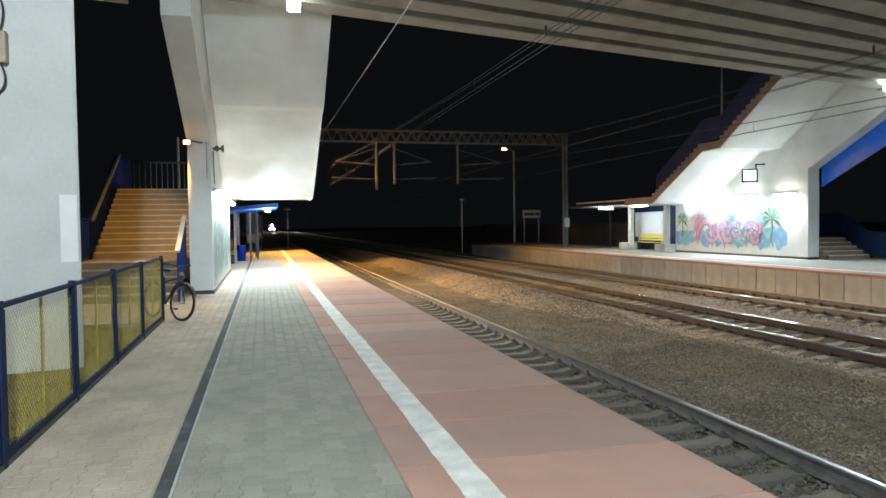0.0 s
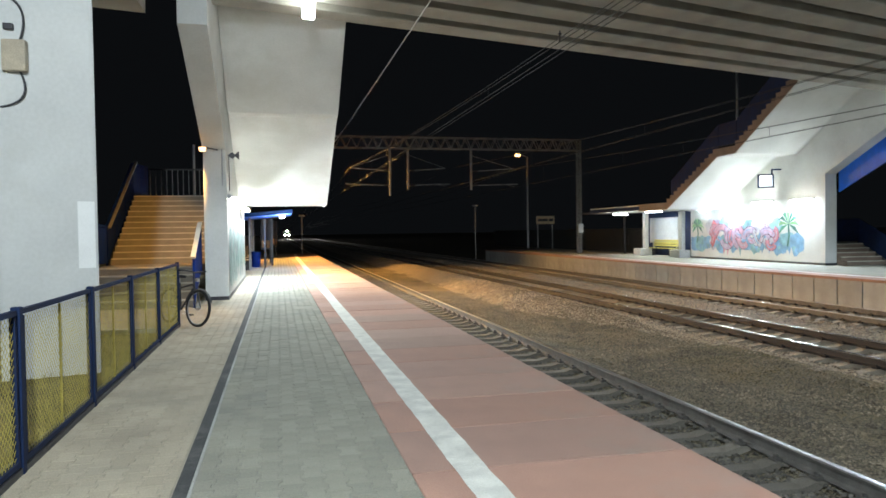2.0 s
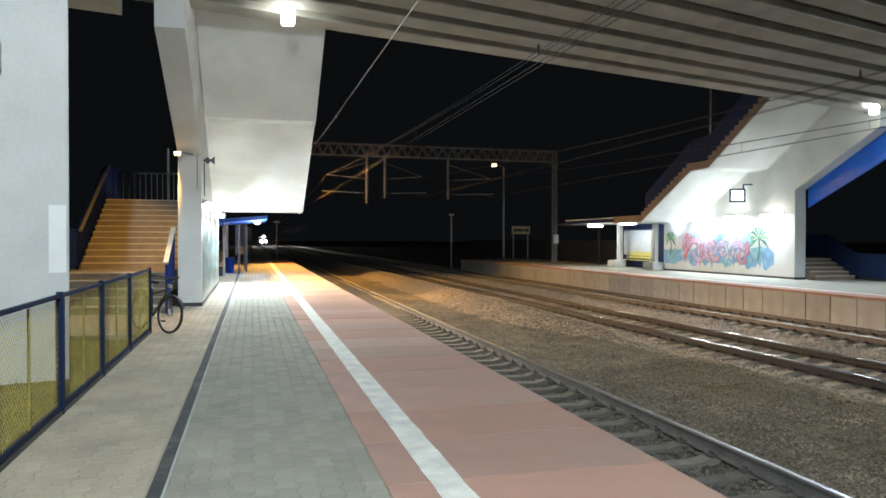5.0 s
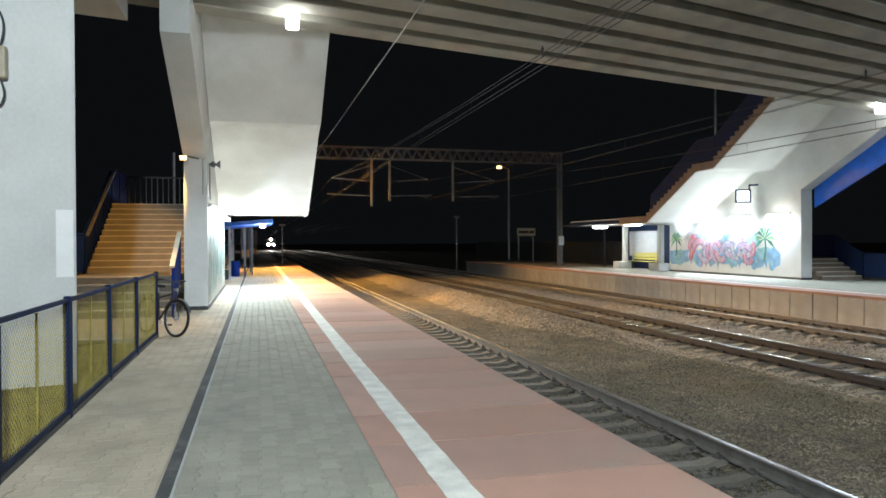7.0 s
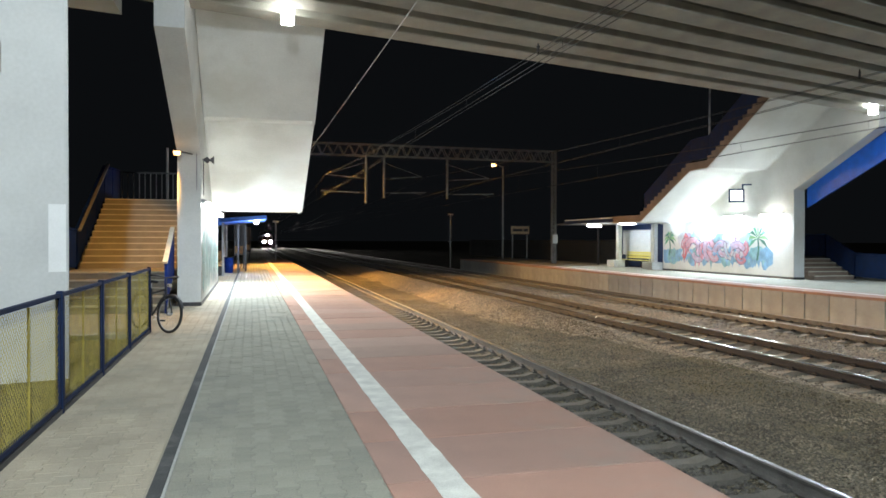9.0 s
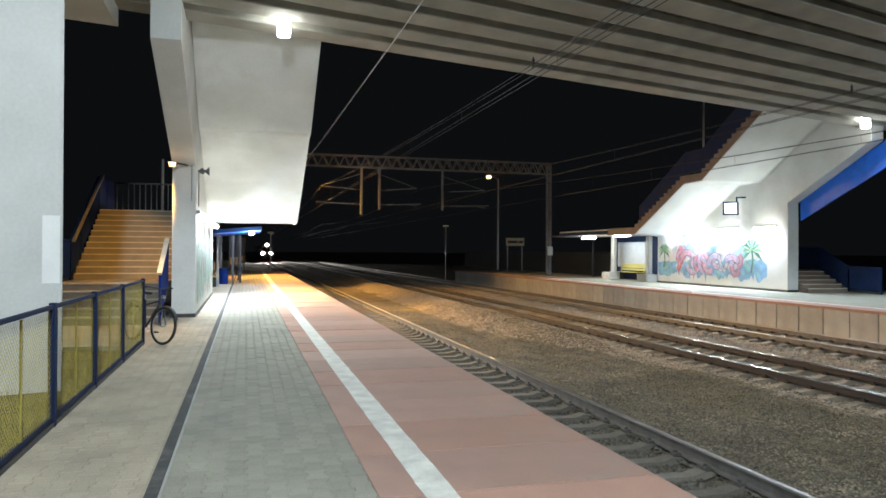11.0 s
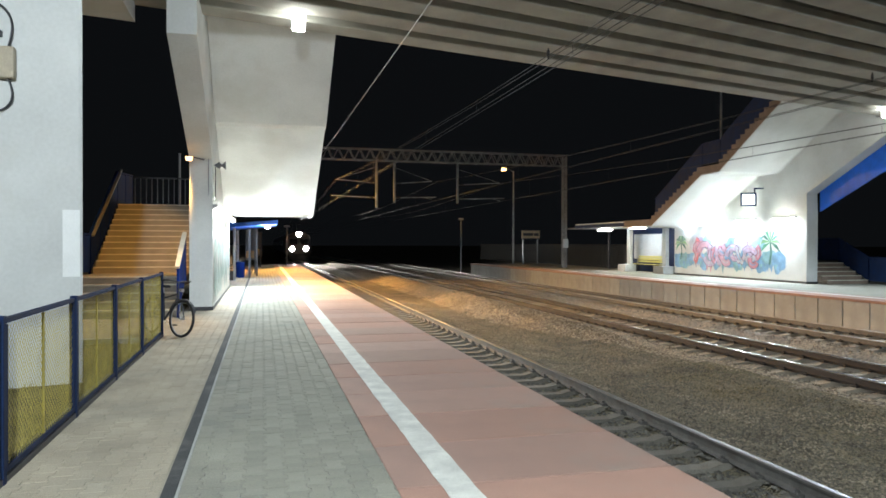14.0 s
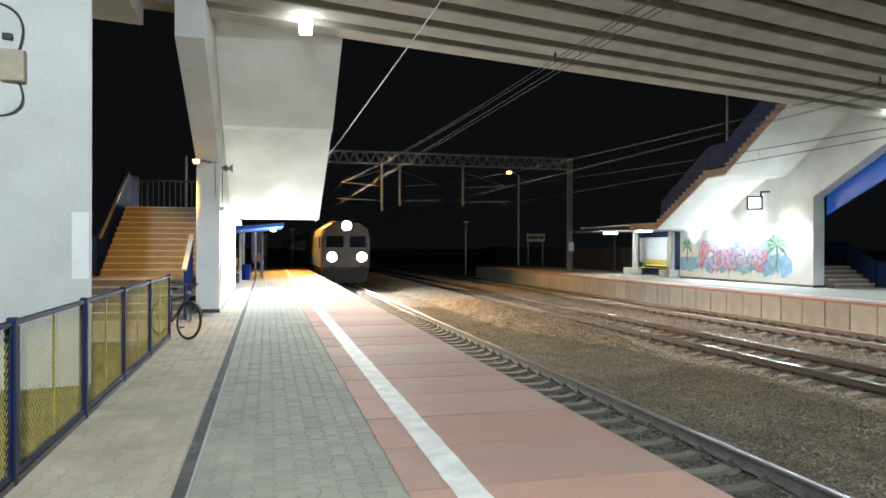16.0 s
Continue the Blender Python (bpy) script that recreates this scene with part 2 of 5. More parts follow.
M_GLOW_H = glow("headlamp_glass", (1.0, 0.95, 0.86), 1800)


# ---- mesh helpers ----
def box(bm, x0, x1, y0, y1, z0, z1, bevel=0.0):
    vs = [bm.verts.new(p) for p in ((x0, y0, z0), (x1, y0, z0), (x1, y1, z0), (x0, y1, z0), (x0, y0, z1), (x1, y0, z1), (x1, y1, z1), (x0, y1, z1))]
    fs = [bm.faces.new([vs[i] for i in f]) for f in ((3, 2, 1, 0), (4, 5, 6, 7), (0, 1, 5, 4), (1, 2, 6, 5), (2, 3, 7, 6), (3, 0, 4, 7))]
    if bevel:
        bmesh.ops.bevel(bm, geom=list({e for f in fs for e in f.edges}), offset=bevel, segments=2, affect="EDGES", profile=0.6)
    return vs


def rod(bm, a, b, r, n=8, r2=None, cap=True):
    a, b = Vector(a), Vector(b)
    d = (b - a).normalized()
    s = d.cross(Vector((0, 0, 1)) if abs(d.z) < 0.9 else Vector((1, 0, 0))).normalized()
    w = d.cross(s)
    r2 = r if r2 is None else r2
    ra = [bm.verts.new(a + r * (math.cos(k * math.tau / n) * s + math.sin(k * math.tau / n) * w)) for k in range(n)]
    rb = [bm.verts.new(b + r2 * (math.cos(k * math.tau / n) * s + math.sin(k * math.tau / n) * w)) for k in range(n)]
    for k in range(n):
        bm.faces.new((ra[k], ra[(k + 1) % n], rb[(k + 1) % n], rb[k]))
    if cap:
        bm.faces.new(ra[::-1]), bm.faces.new(rb)


def bar(bm, a, b, w, h):
    """A square bar from a to b, w wide and h high."""
    a, b = Vector(a), Vector(b)
    d = (b - a).normalized()
    s = d.cross(Vector((0, 0, 1)) if abs(d.z) < 0.95 else Vector((0, 1, 0))).normalized()
    u = s.cross(d)
    q = [bm.verts.new(p + i * s * w / 2 + j * u * h / 2) for p in (a, b) for i, j in ((-1, -1), (1, -1), (1, 1), (-1, 1))]
    for f in ((3, 2, 1, 0), (4, 5, 6, 7), (0, 1, 5, 4), (1, 2, 6, 5), (2, 3, 7, 6), (3, 0, 4, 7)):
        bm.faces.new([q[i] for i in f])


def prism(bm, pts, a, b, axis="x"):
    """A polygon drawn in the plane across the axis, drawn out from a to b."""
    def at(u, v, k):
        return {"x": (k, u, v), "y": (u, k, v), "z": (u, v, k)}[axis]
    lo = [bm.verts.new(at(u, v, a)) for u, v in pts]
    hi = [bm.verts.new(at(u, v, b)) for u, v in pts]
    bm.faces.new(lo[::-1]), bm.faces.new(hi)
    n = len(pts)
    for k in range(n):
        bm.faces.new((lo[k], lo[(k + 1) % n], hi[(k + 1) % n], hi[k]))


def ring(bm, centre, axis, R, r, n=28, k=8):
    """A torus."""
    axis = Vector(axis).normalized()
    s = axis.cross(Vector((0, 0, 1))).normalized()
    w = axis.cross(s)
    rows = []
    for i in range(n):
        o = math.cos(i * math.tau / n) * s + math.sin(i * math.tau / n) * w
        rows.append([bm.verts.new(Vector(centre) + o * (R + r * math.cos(j * math.tau / k)) + axis * r * math.sin(j * math.tau / k)) for j in range(k)])
    for i in range(n):
        for j in range(k):
            bm.faces.new((rows[i][j], rows[(i + 1) % n][j], rows[(i + 1) % n][(j + 1) % k], rows[i][(j + 1) % k]))


def mesh(name, bm, material, smooth=False):
    bmesh.ops.recalc_face_normals(bm, faces=bm.faces)
    me = bpy.data.meshes.new(name)
    bm.to_mesh(me)
    bm.free()
    for m in (material if isinstance(material, (list, tuple)) else [material]):
        me.materials.append(m)
    if smooth:
        for p in me.polygons:
            p.use_smooth = True
    return me


def part(name, bm, material, parent, label="", smooth=False):
    ob = new(name, mesh(name, bm, material, smooth))
    ob.parent = parent
    if label:
        ob["label"] = label
    return ob


def thing(name, label, category, group="", kind="", at=None):
    ob = new(name)
    ob.empty_display_size = 0.1
    if at is not None:
        ob.matrix_basis = at
    return tagged(ob, label, category, group, kind)


def single(name, bm, material, label, category="", group="", kind="", smooth=False):
    return tagged(new(name, mesh(name, bm, material, smooth)), label, category, group, kind)


def shape(*boxes, bevel=0.0):
    bm = bmesh.new()
    for b in boxes:
        box(bm, *b, bevel=bevel)
    return bm


def rods(*items, n=8):
    bm = bmesh.new()
    for a, b, r in items:
        rod(bm, a, b, r, n)
    return bm


# ---- ground, track bed, platforms ----
def build_ground():
    bm = bmesh.new()
    vs = [bm.verts.new(p) for p in ((-900, -300, -1.06), (900, -300, -1.06), (900, 1500, -1.06), (-900, 1500, -1.06))]
    bm.faces.new(vs)
    single("ground", bm, M_BALLAST, "dark gravelly ground stretching beside the railway", kind="structure")
    # uneven dirt and gravel bed under the tracks
    bm = bmesh.new()
    xs = np.arange(2.9, FAR_EDGE + 0.3, 0.22)
    ys = np.concatenate([np.arange(-4, 40, 0.25), np.arange(40, 100, 1.5), np.arange(100, 480, 10)])
    grid = [[bm.verts.new((x, y, bed_height(x, y) - 0.004)) for x in xs] for y in ys]
    for p, q in zip(grid, grid[1:]):
        for i in range(len(p) - 1):
            f = bm.faces.new((p[i], p[i + 1], q[i + 1], q[i]))
            c = f.calc_center_median()
            f.material_index = 1 if c.x + 0.25 * noise.noise((c.x * 2, c.y * 2, 7)) > toe(c.y) else 0
    single("track_bed", bm, [M_BALLAST, M_BALLAST_L], "brown dirt and pale gravel bed of the tracks", kind="structure", smooth=True)


def toe(y):
    """Where the pale ballast of the middle track begins."""
    s = min(1, max(0, (y - 12.5) / 11))
    return 9.45 - 2.1 * s * s * (3 - 2 * s)


def bed_height(x, y):
    d = min(abs(x - c) for c in TRACKS)
    h = BED_Z + 0.05 * noise.noise((x * 0.8, y * 0.5, 0)) + 0.018 * noise.noise((x * 4, y * 4, 5)) + (0.03 if d < 1.6 else 0) - (0.065 if x < 5.15 else 0) - (0.06 if x > 9 and d < 1.25 else 0)
    # the shoulder of pale ballast rises from its toe
    if x < 11:
        s = min(1, max(0, (x - toe(y)) / 1.0))
        h += (0.03 + 0.27 * min(1, max(0, (y - 12) / 12))) * s * (1 if x < 9.2 else max(0, 1 - (x - 9.2) / 1.0))
        h -= 0.05 * max(0, 1 - ((x - 7.2) / 1.3) ** 2) * (1 - min(1, max(0, (y - 12) / 8)))
    return h + 0.004


def stones(name, n, region, size, material, label, height):
    """Loose stones as one mesh of squashed, turned octahedra."""
    rng = np.random.default_rng(len(name) + n)
    base = np.array([(1, 0, 0), (0, 1, 0), (-1, 0, 0), (0, -1, 0), (0, 0, 0.8), (0, 0, -0.8)], float)
    faces = np.array([(0, 1, 4), (1, 2, 4), (2, 3, 4), (3, 0, 4), (1, 0, 5), (2, 1, 5), (3, 2, 5), (0, 3, 5)])
    pts = region(rng, n)
    n = len(pts)
    s = size * rng.uniform(0.5, 1.25, (n, 1, 1)) * rng.uniform(0.65, 1.2, (n, 6, 1))
    a = rng.uniform(0, math.tau, n)
    c, d = np.cos(a), np.sin(a)
    v = base[None] * s
    x = v[..., 0] * c[:, None] - v[..., 1] * d[:, None]
    y = v[..., 0] * d[:, None] + v[..., 1] * c[:, None]
    tilt = rng.uniform(-0.6, 0.6, (n, 1))
    z = v[..., 2] * 0.8 + x * tilt
    V = np.stack([x + pts[:, :1], y + pts[:, 1:2], z + np.array([height(p[0], p[1]) for p in pts])[:, None]], -1).reshape(-1, 3)
    F = (faces[None] + 6 * np.arange(n)[:, None, None]).reshape(-1, 3)
    me = bpy.data.meshes.new(name)
    me.from_pydata(V.tolist(), [], F.tolist())
    me.materials.append(material)
    return tagged(new(name, me), label, "gravel", kind="stuff")


def build_stones():
    def spread(x0, x1, y0, y1, power=1.6):
        def f(rng, n):
            return np.stack([rng.uniform(x0, x1, n), y0 + (y1 - y0) * rng.uniform(0, 1, n) ** power], -1)
        return f
    stones("dirty_gravel", 42000, spread(5.35, 9.4, 3.5, 30, 1.5), 0.024, M_STONE, "small dirty gravel lying between the tracks", bed_height)
    # darker stones, only between the rails of the near track
    stones("track_gravel", 15000, spread(3.95, 5.2, 3.5, 40, 1.4), 0.034, M_STONE_D, "dark ballast between the sleepers", bed_height)
    def pale(rng, n):
        y = 6 + 64 * rng.uniform(0, 1, n) ** 1.6
        x = rng.uniform(7.2, FAR_EDGE, n)
        keep = np.array([p > toe(q) + 0.3 * noise.noise((p * 2, q * 2, 7)) for p, q in zip(x, y)])
        return np.stack([x, y], -1)[keep]
    stones("clean_ballast", 52000, pale, 0.034, M_STONE_L, "pale crushed stone ballast round the tracks", bed_height)


def build_tracks():
    def rail_profile():
        w = [(-0.075, 0), (0.075, 0), (0.075, 0.012), (0.012, 0.035), (0.012, 0.12), (0.036, 0.13), (0.036, 0.150), (-0.036, 0.150), (-0.036, 0.13), (-0.012, 0.12), (-0.012, 0.035), (-0.075, 0.012)]
        return [(u, v + RAIL_Z - 0.172) for u, v in w]

    def sleeper_mesh(name, simple=False):
        bm = bmesh.new()
        top = RAIL_Z - 0.172
        if simple:
            box(bm, -1.3, 1.3, -0.12, 0.12, top - 0.2, top)
        else:
            for s in (-1, 1):
                # the sleeper dips towards its middle
                prof = [(0.0, -0.03), (0.42, -0.035), (0.55, 0.0), (0.95, 0.0), (1.3, -0.05), (1.3, -0.2), (0.0, -0.2)]
                prism(bm, [(s * u, top + v) for u, v in prof], -0.095, 0.095, "y")
        return mesh(name, bm, M_SLEEPER)

    near = sleeper_mesh("sleeper")
    # the two farther tracks get a paler sleeper colour
    pale = near.copy()
    pale.materials[0] = M_SLEEPER_L
    for idx, cx in enumerate(TRACKS):
        tr = thing("railway_track", ("dark-sleepered track with a dull rail beside the platform" if idx == 0 else
                                     "track with polished rails on pale ballast" if idx == 1 else "track with dusty grey rails beside the far platform"), "railway track", group="tracks", kind="structure", at=pose(cx, 0, 0))
        for s in (-1, 1):
            bm = bmesh.new()
            prism(bm, [(u + s * 0.7535, v) for u, v in rail_profile()], -6, 480, "y")
            rail = part("rail", bm, M_RUST if idx == 1 else M_RAIL_GREY, tr)
            bm = bmesh.new()
            prism(bm, [(s * 0.7535 + u, RAIL_Z + v) for u, v in ((-0.037, -0.02), (0.037, -0.02), (0.037, -0.006), (0.028, 0), (-0.028, 0), (-0.037, -0.006))], -6, 480, "y")
            part("rail_head", bm, M_SHINY if idx == 1 else M_DULL, rail, "worn running surface of the rail")
        clip = bmesh.new()
        for s in (-1, 1):
            for o in (-0.11, 0.11):
                box(clip, s * 0.7535 + o - 0.045, s * 0.7535 + o + 0.045, -0.06, 0.06, RAIL_Z - 0.172, RAIL_Z - 0.13, bevel=0.012)
                rod(clip, (s * 0.7535 + o, 0, RAIL_Z - 0.14), (s * 0.7535 + o, 0, RAIL_Z - 0.10), 0.024, 6)
        clip = mesh("fastening", clip, M_RAIL_GREY if idx == 0 else M_RUST)
        for k in range(90):
            sl = new("sleeper", pale if idx else near)
            sl.parent, sl.location = tr, (0, -1.18 + 0.6 * k + (0.2 * idx), 0)
            if k < 45:
                fa = new("fastening", clip)
                fa.parent = sl
        bm = bmesh.new()
        for k in range(90, 640):
            y = -1.18 + 0.6 * k + (0.2 * idx)
            box(bm, -1.3, 1.3, y - 0.12, y + 0.12, RAIL_Z - 0.3, RAIL_Z - 0.172)
        tagged(part("far_sleepers", bm, M_SLEEPER, tr), kind="stuff")


def build_near_platform():
    plat = thing("platform", "near railway platform with grey pavers and red edge slabs", "platform", kind="structure")
    part("body", shape((-1.9, PLAT_EDGE - 0.12, -14, PLAT_END, -1.2, -0.075)), M_PLATWALL, plat)
    part("bedding", shape((-0.63, RED_X, -14, PLAT_END, -0.074, -0.007)), M_SAND, plat, "sandy joints between the pavers")
    part("bedding", shape((-1.9, -0.632, -14, PLAT_END, -0.074, -0.0045)), M_SAND_L, plat, "pale sand filling the joints of the pavers")
    # edge kerb under the slabs
    part("edge_beam", shape((PLAT_EDGE - 0.11, PLAT_EDGE - 0.03, -14, PLAT_END, -1.2, -0.09)), M_PLATWALL, plat)
    return plat


def build_red_slabs(plat):
    bm = shape((RED_X + 0.004, PLAT_EDGE, 0.010, 0.990, -0.085, 0.0), bevel=0.006)
    rng = random.Random(12)
    looks = [mesh("red_slab", bm.copy(), m) for m in (M_RED, M_RED_G, M_RED_M)]
    for k in range(-13, 57):
        sl = new("red_slab", rng.choice(looks))
        sl.parent = plat
        sl.location = (0, k + 0.58, 0.0015 * math.sin(k * 2.3))
        sl.rotation_euler = (0.0006 * math.sin(k * 1.7), 0.0006 * math.sin(k * 3.1), 0)
    # the painted safety line, with ragged edges
    bm = bmesh.new()
    last = None
    for k in range(0, 700):
        y = -12 + k * 0.1
        if y > PLAT_END - 0.5:
            break
        a = 1.115 + 0.012 * noise.noise((0, y * 3, 1)) + 0.006 * noise.noise((0, y * 13, 1))
        b = 1.340 + 0.010 * noise.noise((4, y * 3, 1)) + 0.006 * noise.noise((4, y * 13, 1))
        now = (bm.verts.new((a, y, 0.0055)), bm.verts.new((b, y, 0.0055)))
        if last:
            bm.faces.new((last[0], last[1], now[1], now[0]))
        last = now
    single("safety_line", bm, M_WHITE_LINE, "worn white safety line painted on the red slabs", kind="structure")
    single("drain_strip", shape((-0.672, -0.585, -12, PLAT_END - 1, -0.02, 0.005), bevel=0.003), M_STRIP, "dark narrow drainage strip set in the pavers", kind="structure")
    single("drain_edging", shape((-0.583, -0.563, -12, PLAT_END - 1, -0.02, 0.002)), M_PLATWALL, "thin grey concrete edging beside the drainage strip", kind="structure")


def paver_outline(x, y, g):
    """Outline of an interlocking H-shaped paver, 0.2 m long: wide ends, narrow waist."""
    a, b = 0.0825 - g, 0.0575 - g
    right = [(a, -0.1 + g), (a, -0.062), (b, -0.036), (b, 0.036), (a, 0.062), (a, 0.1 - g)]
    return [(x + u, y + v) for u, v in right] + [(x - u, y + v) for u, v in reversed(right)]


def build_pavers(plat):
    """Columns of interlocking concrete pavers along the platform, the nearest as single pieces."""
    rng = random.Random(4)
    pitch, g, k = 0.14, 0.0015, 0.0028
    sets = ([], []), ([], [])
    bm = bmesh.new()
    top = [bm.verts.new((x, y, 0)) for x, y in paver_outline(0, 0, g + k)]
    low = [bm.verts.new((x, y, -0.008)) for x, y in paver_outline(0, 0, g)]
    bm.faces.new(top)
    for i in range(12):
        bm.faces.new((low[i], low[(i + 1) % 12], top[(i + 1) % 12], top[i]))
    one = mesh("paver", bm, M_PAVER_P)
    count = 0
    for x0, x1, which in ((-1.72, -0.69, 0), (-0.56, RED_X - 0.002, 1)):
        cols = int((x1 - x0) / pitch + 0.99)
        for c in range(cols + 1):
            x = x0 + 0.05 + c * pitch
            for r in range(int((PLAT_END + 3) / 0.2)):
                y = -2.5 + r * 0.2 + (0.1 if c % 2 else 0)
                z = rng.uniform(-0.003, 0.0015)
                if which and 4.3 < y < 10.5 and c in (3, 4, 5, 6, 7, 8, 9) and count < 290 and x + 0.083 < x1:
                    ob = new("paver", one)
                    ob.parent, ob.location = plat, (x, y, z)
                    count += 1
                    continue
                V, F = sets[which]
                i = len(V)
                cut = lambda pts: [(min(x1, max(x0, u)), v) for u, v in pts]
                V += [(u, v, z) for u, v in cut(paver_outline(x, y, g + k))] + [(u, v, z - 0.008) for u, v in cut(paver_outline(x, y, g))]
                F.append(tuple(range(i, i + 12)))
                F += [(i + 12 + q, i + 12 + (q + 1) % 12, i + (q + 1) % 12, i + q) for q in range(12)]
    for (V, F), m in zip(sets, (M_PAVER_S, M_PAVER)):
        me = bpy.data.meshes.new("pavers")
        me.from_pydata(V, [], F)
        me.materials.append(m)
        ob = new("pavers", me)
        ob.parent = plat
        tagged(ob, kind="stuff")
    # square inspection cover in the paving
    single("inspection_cover", shape((0.28, 0.72, 15.2, 15.8, -0.03, 0.003), bevel=0.003), M_PAVER, "square concrete inspection cover set in the pavers", "cover")


def build_far_platform():
    plat = thing("platform", "far railway platform with precast wall panels and a red edge", "platform", kind="structure")
    part("body", shape((FAR_EDGE + 0.16, 26.5, -14, FAR_END, -1.2, -0.07)), M_PLATWALL, plat)
    part("paving", shape((FAR_EDGE + 1.2, 26.5, -14, FAR_END, -0.07, -0.004)), M_PAVER, plat)
    lip = mesh("red_slab", shape((FAR_EDGE - 0.04, FAR_EDGE + 1.2, 0.004, 0.996, -0.085, 0.0), bevel=0.006), M_RED)
    wall = mesh("wall_panel", shape((FAR_EDGE + 0.04, FAR_EDGE + 0.16, 0.016, 0.984, -1.15, -0.09), bevel=0.012), M_PLATWALL)
    for k in range(-10, 58):
        for name, me in (("red_slab", lip), ("wall_panel", wall)):
            ob = new(name, me)
            ob.parent, ob.location = plat, (0.004 * math.sin(k * 1.9), k, 0)
    part("safety_line", shape((FAR_EDGE + 0.78, FAR_EDGE + 0.98, -12, FAR_END - 0.5, 0.0, 0.004)), M_WHITE_LINE, plat)


build_ground()
build_tracks()
PLATFORM = build_near_platform()
build_far_platform()


# ---- bridge over the tracks ----
def build_bridge():
    br = thing("bridge", "concrete road bridge on parallel girders over the tracks", "bridge", kind="structure",
               at=pose(EDGE_P[0], EDGE_P[1], GIRDER_Z, 0, 0, SKEW))
    pitch = 1.055
    # each girder: wide bottom flange, narrower web
    prof = [(-0.30, 0.0), (0.30, 0.0), (0.32, 0.03), (0.32, 0.16), (0.17, 0.30), (0.17, 0.85), (-0.17, 0.85), (-0.17, 0.30), (-0.32, 0.16), (-0.32, 0.03)]
    bm = bmesh.new()
    prism(bm, prof, -26, 44, "x")
    me = mesh("girder", bm, M_GIRDER)
    for k in range(26):
        ob = new("girder", me)
        ob.parent, ob.location = br, (0, -0.335 - k * pitch, 0)
    part("deck", shape((-26, 44, -26 * pitch, 0.25, 0.85, 1.10)), M_GIRDER, br)
    part("edge_fascia", shape((-26, 44, 0.05, 0.28, 0.55, 1.45), bevel=0.02), M_GIRDER, br)
    for x in (-12, 14, 27):
        part("cross_beam", shape((x - 0.15, x + 0.15, -26 * pitch, -0.05, 0.31, 0.84)), M_GIRDER, br)
    return br


def build_pier():
    pier = thing("bridge_pier", "white-painted concrete bridge pier with a lighter paint patch", "pier", kind="structure")
    col = part("column", shape((-1.04, 0, 0, 1.0, -0.3, 5.74), bevel=0.04), M_CONC, pier)
    col.matrix_basis = pose(-2.13, 9.32, 0, 0, 0, SKEW)
    bm = bmesh.new()
    prism(bm, [(-3.75, 5.0), (-2.36, 5.0), (-2.33, 14.2), (-3.75, 13.85)], 5.74, 6.08, "z")
    part("cap_beam", bm, M_CONC, pier)
    for y in (6.5, 8.6, 10.7, 12.9):
        part("bearing", shape((-3.3, -2.7, y - 0.2, y + 0.2, 6.08, 6.30)), M_DARK, pier)
    patch = part("paint_patch", shape((-0.215, -0.03, -0.003, 0.0, 1.22, 2.02)), M_PATCH, pier, "fresh white paint patch")
    patch.matrix_basis = pose(-2.13, 9.32, 0, 0, 0, SKEW)
    bx = thing("junction_box", "beige electrical junction box with cables on the pier", "junction box", at=pose(0.02, -0.07, 0.0))
    part("case", shape((-3.05, -2.80, 9.08, 9.205, 3.50, 3.86), bevel=0.02), M_BEIGE, bx)
    for s, e in ((1, 0.55), (-1, 0.42)):
        bm, last = bmesh.new(), None
        for k in range(13):
            u = k / 12
            p = Vector((-2.88 + 0.10 * math.sin(u * 3) - 0.35 * u * u, 9.16, 3.68 + s * (0.17 + e * math.sin(u * 1.6))))
            d = Vector((0.30 * math.cos(u * 3) - 0.70 * u, 0, s * e * 1.6 * math.cos(u * 1.6))).normalized()
            side = Vector((-d.z, 0, d.x))
            ring = [bm.verts.new(p + 0.013 * (math.cos(q * 1.0472) * side + math.sin(q * 1.0472) * Vector((0, 1, 0)))) for q in range(6)]
            if last:
                for q in range(6):
                    bm.faces.new((last[q], last[q - 1], ring[q - 1], ring[q]))
            last = ring
        part("cable", bm, M_DARK, bx, "looping black cable")
    part("clamp", shape((-3.04, -2.94, 9.12, 9.215, 3.98, 4.05), bevel=0.01), M_DARK, bx)
    # piers of the other side, seen nowhere but needed to carry the bridge
    for x, y in ((24.0, 14.5), (24.0, 2.0), (-2.62, -3.0)):
        p = thing("bridge_pier", "white-painted concrete bridge pier", "pier", kind="structure")
        part("column", shape((x - 0.5, x + 0.5, y - 0.5, y + 0.5, -0.3, 6.28), bevel=0.05), M_CONC, p)


def flood(x, y, z, label, group):
    """A box floodlight hung under a girder."""
    f = thing("floodlight", label, "floodlight", group=group, at=pose(x, y, z))
    part("housing", shape((-0.16, 0.16, -0.13, 0.11, 0.14, 0.30), bevel=0.02), M_STEEL, f)
    part("bracket", shape((-0.02, 0.02, -0.02, 0.02, 0.30, 0.50)), M_STEEL, f)
    part("lamp_glass", shape((-0.13, 0.13, -0.12, 0.10, -0.27, 0.14), bevel=0.06), M_GLOW_F, f, "glowing white lamp glass")


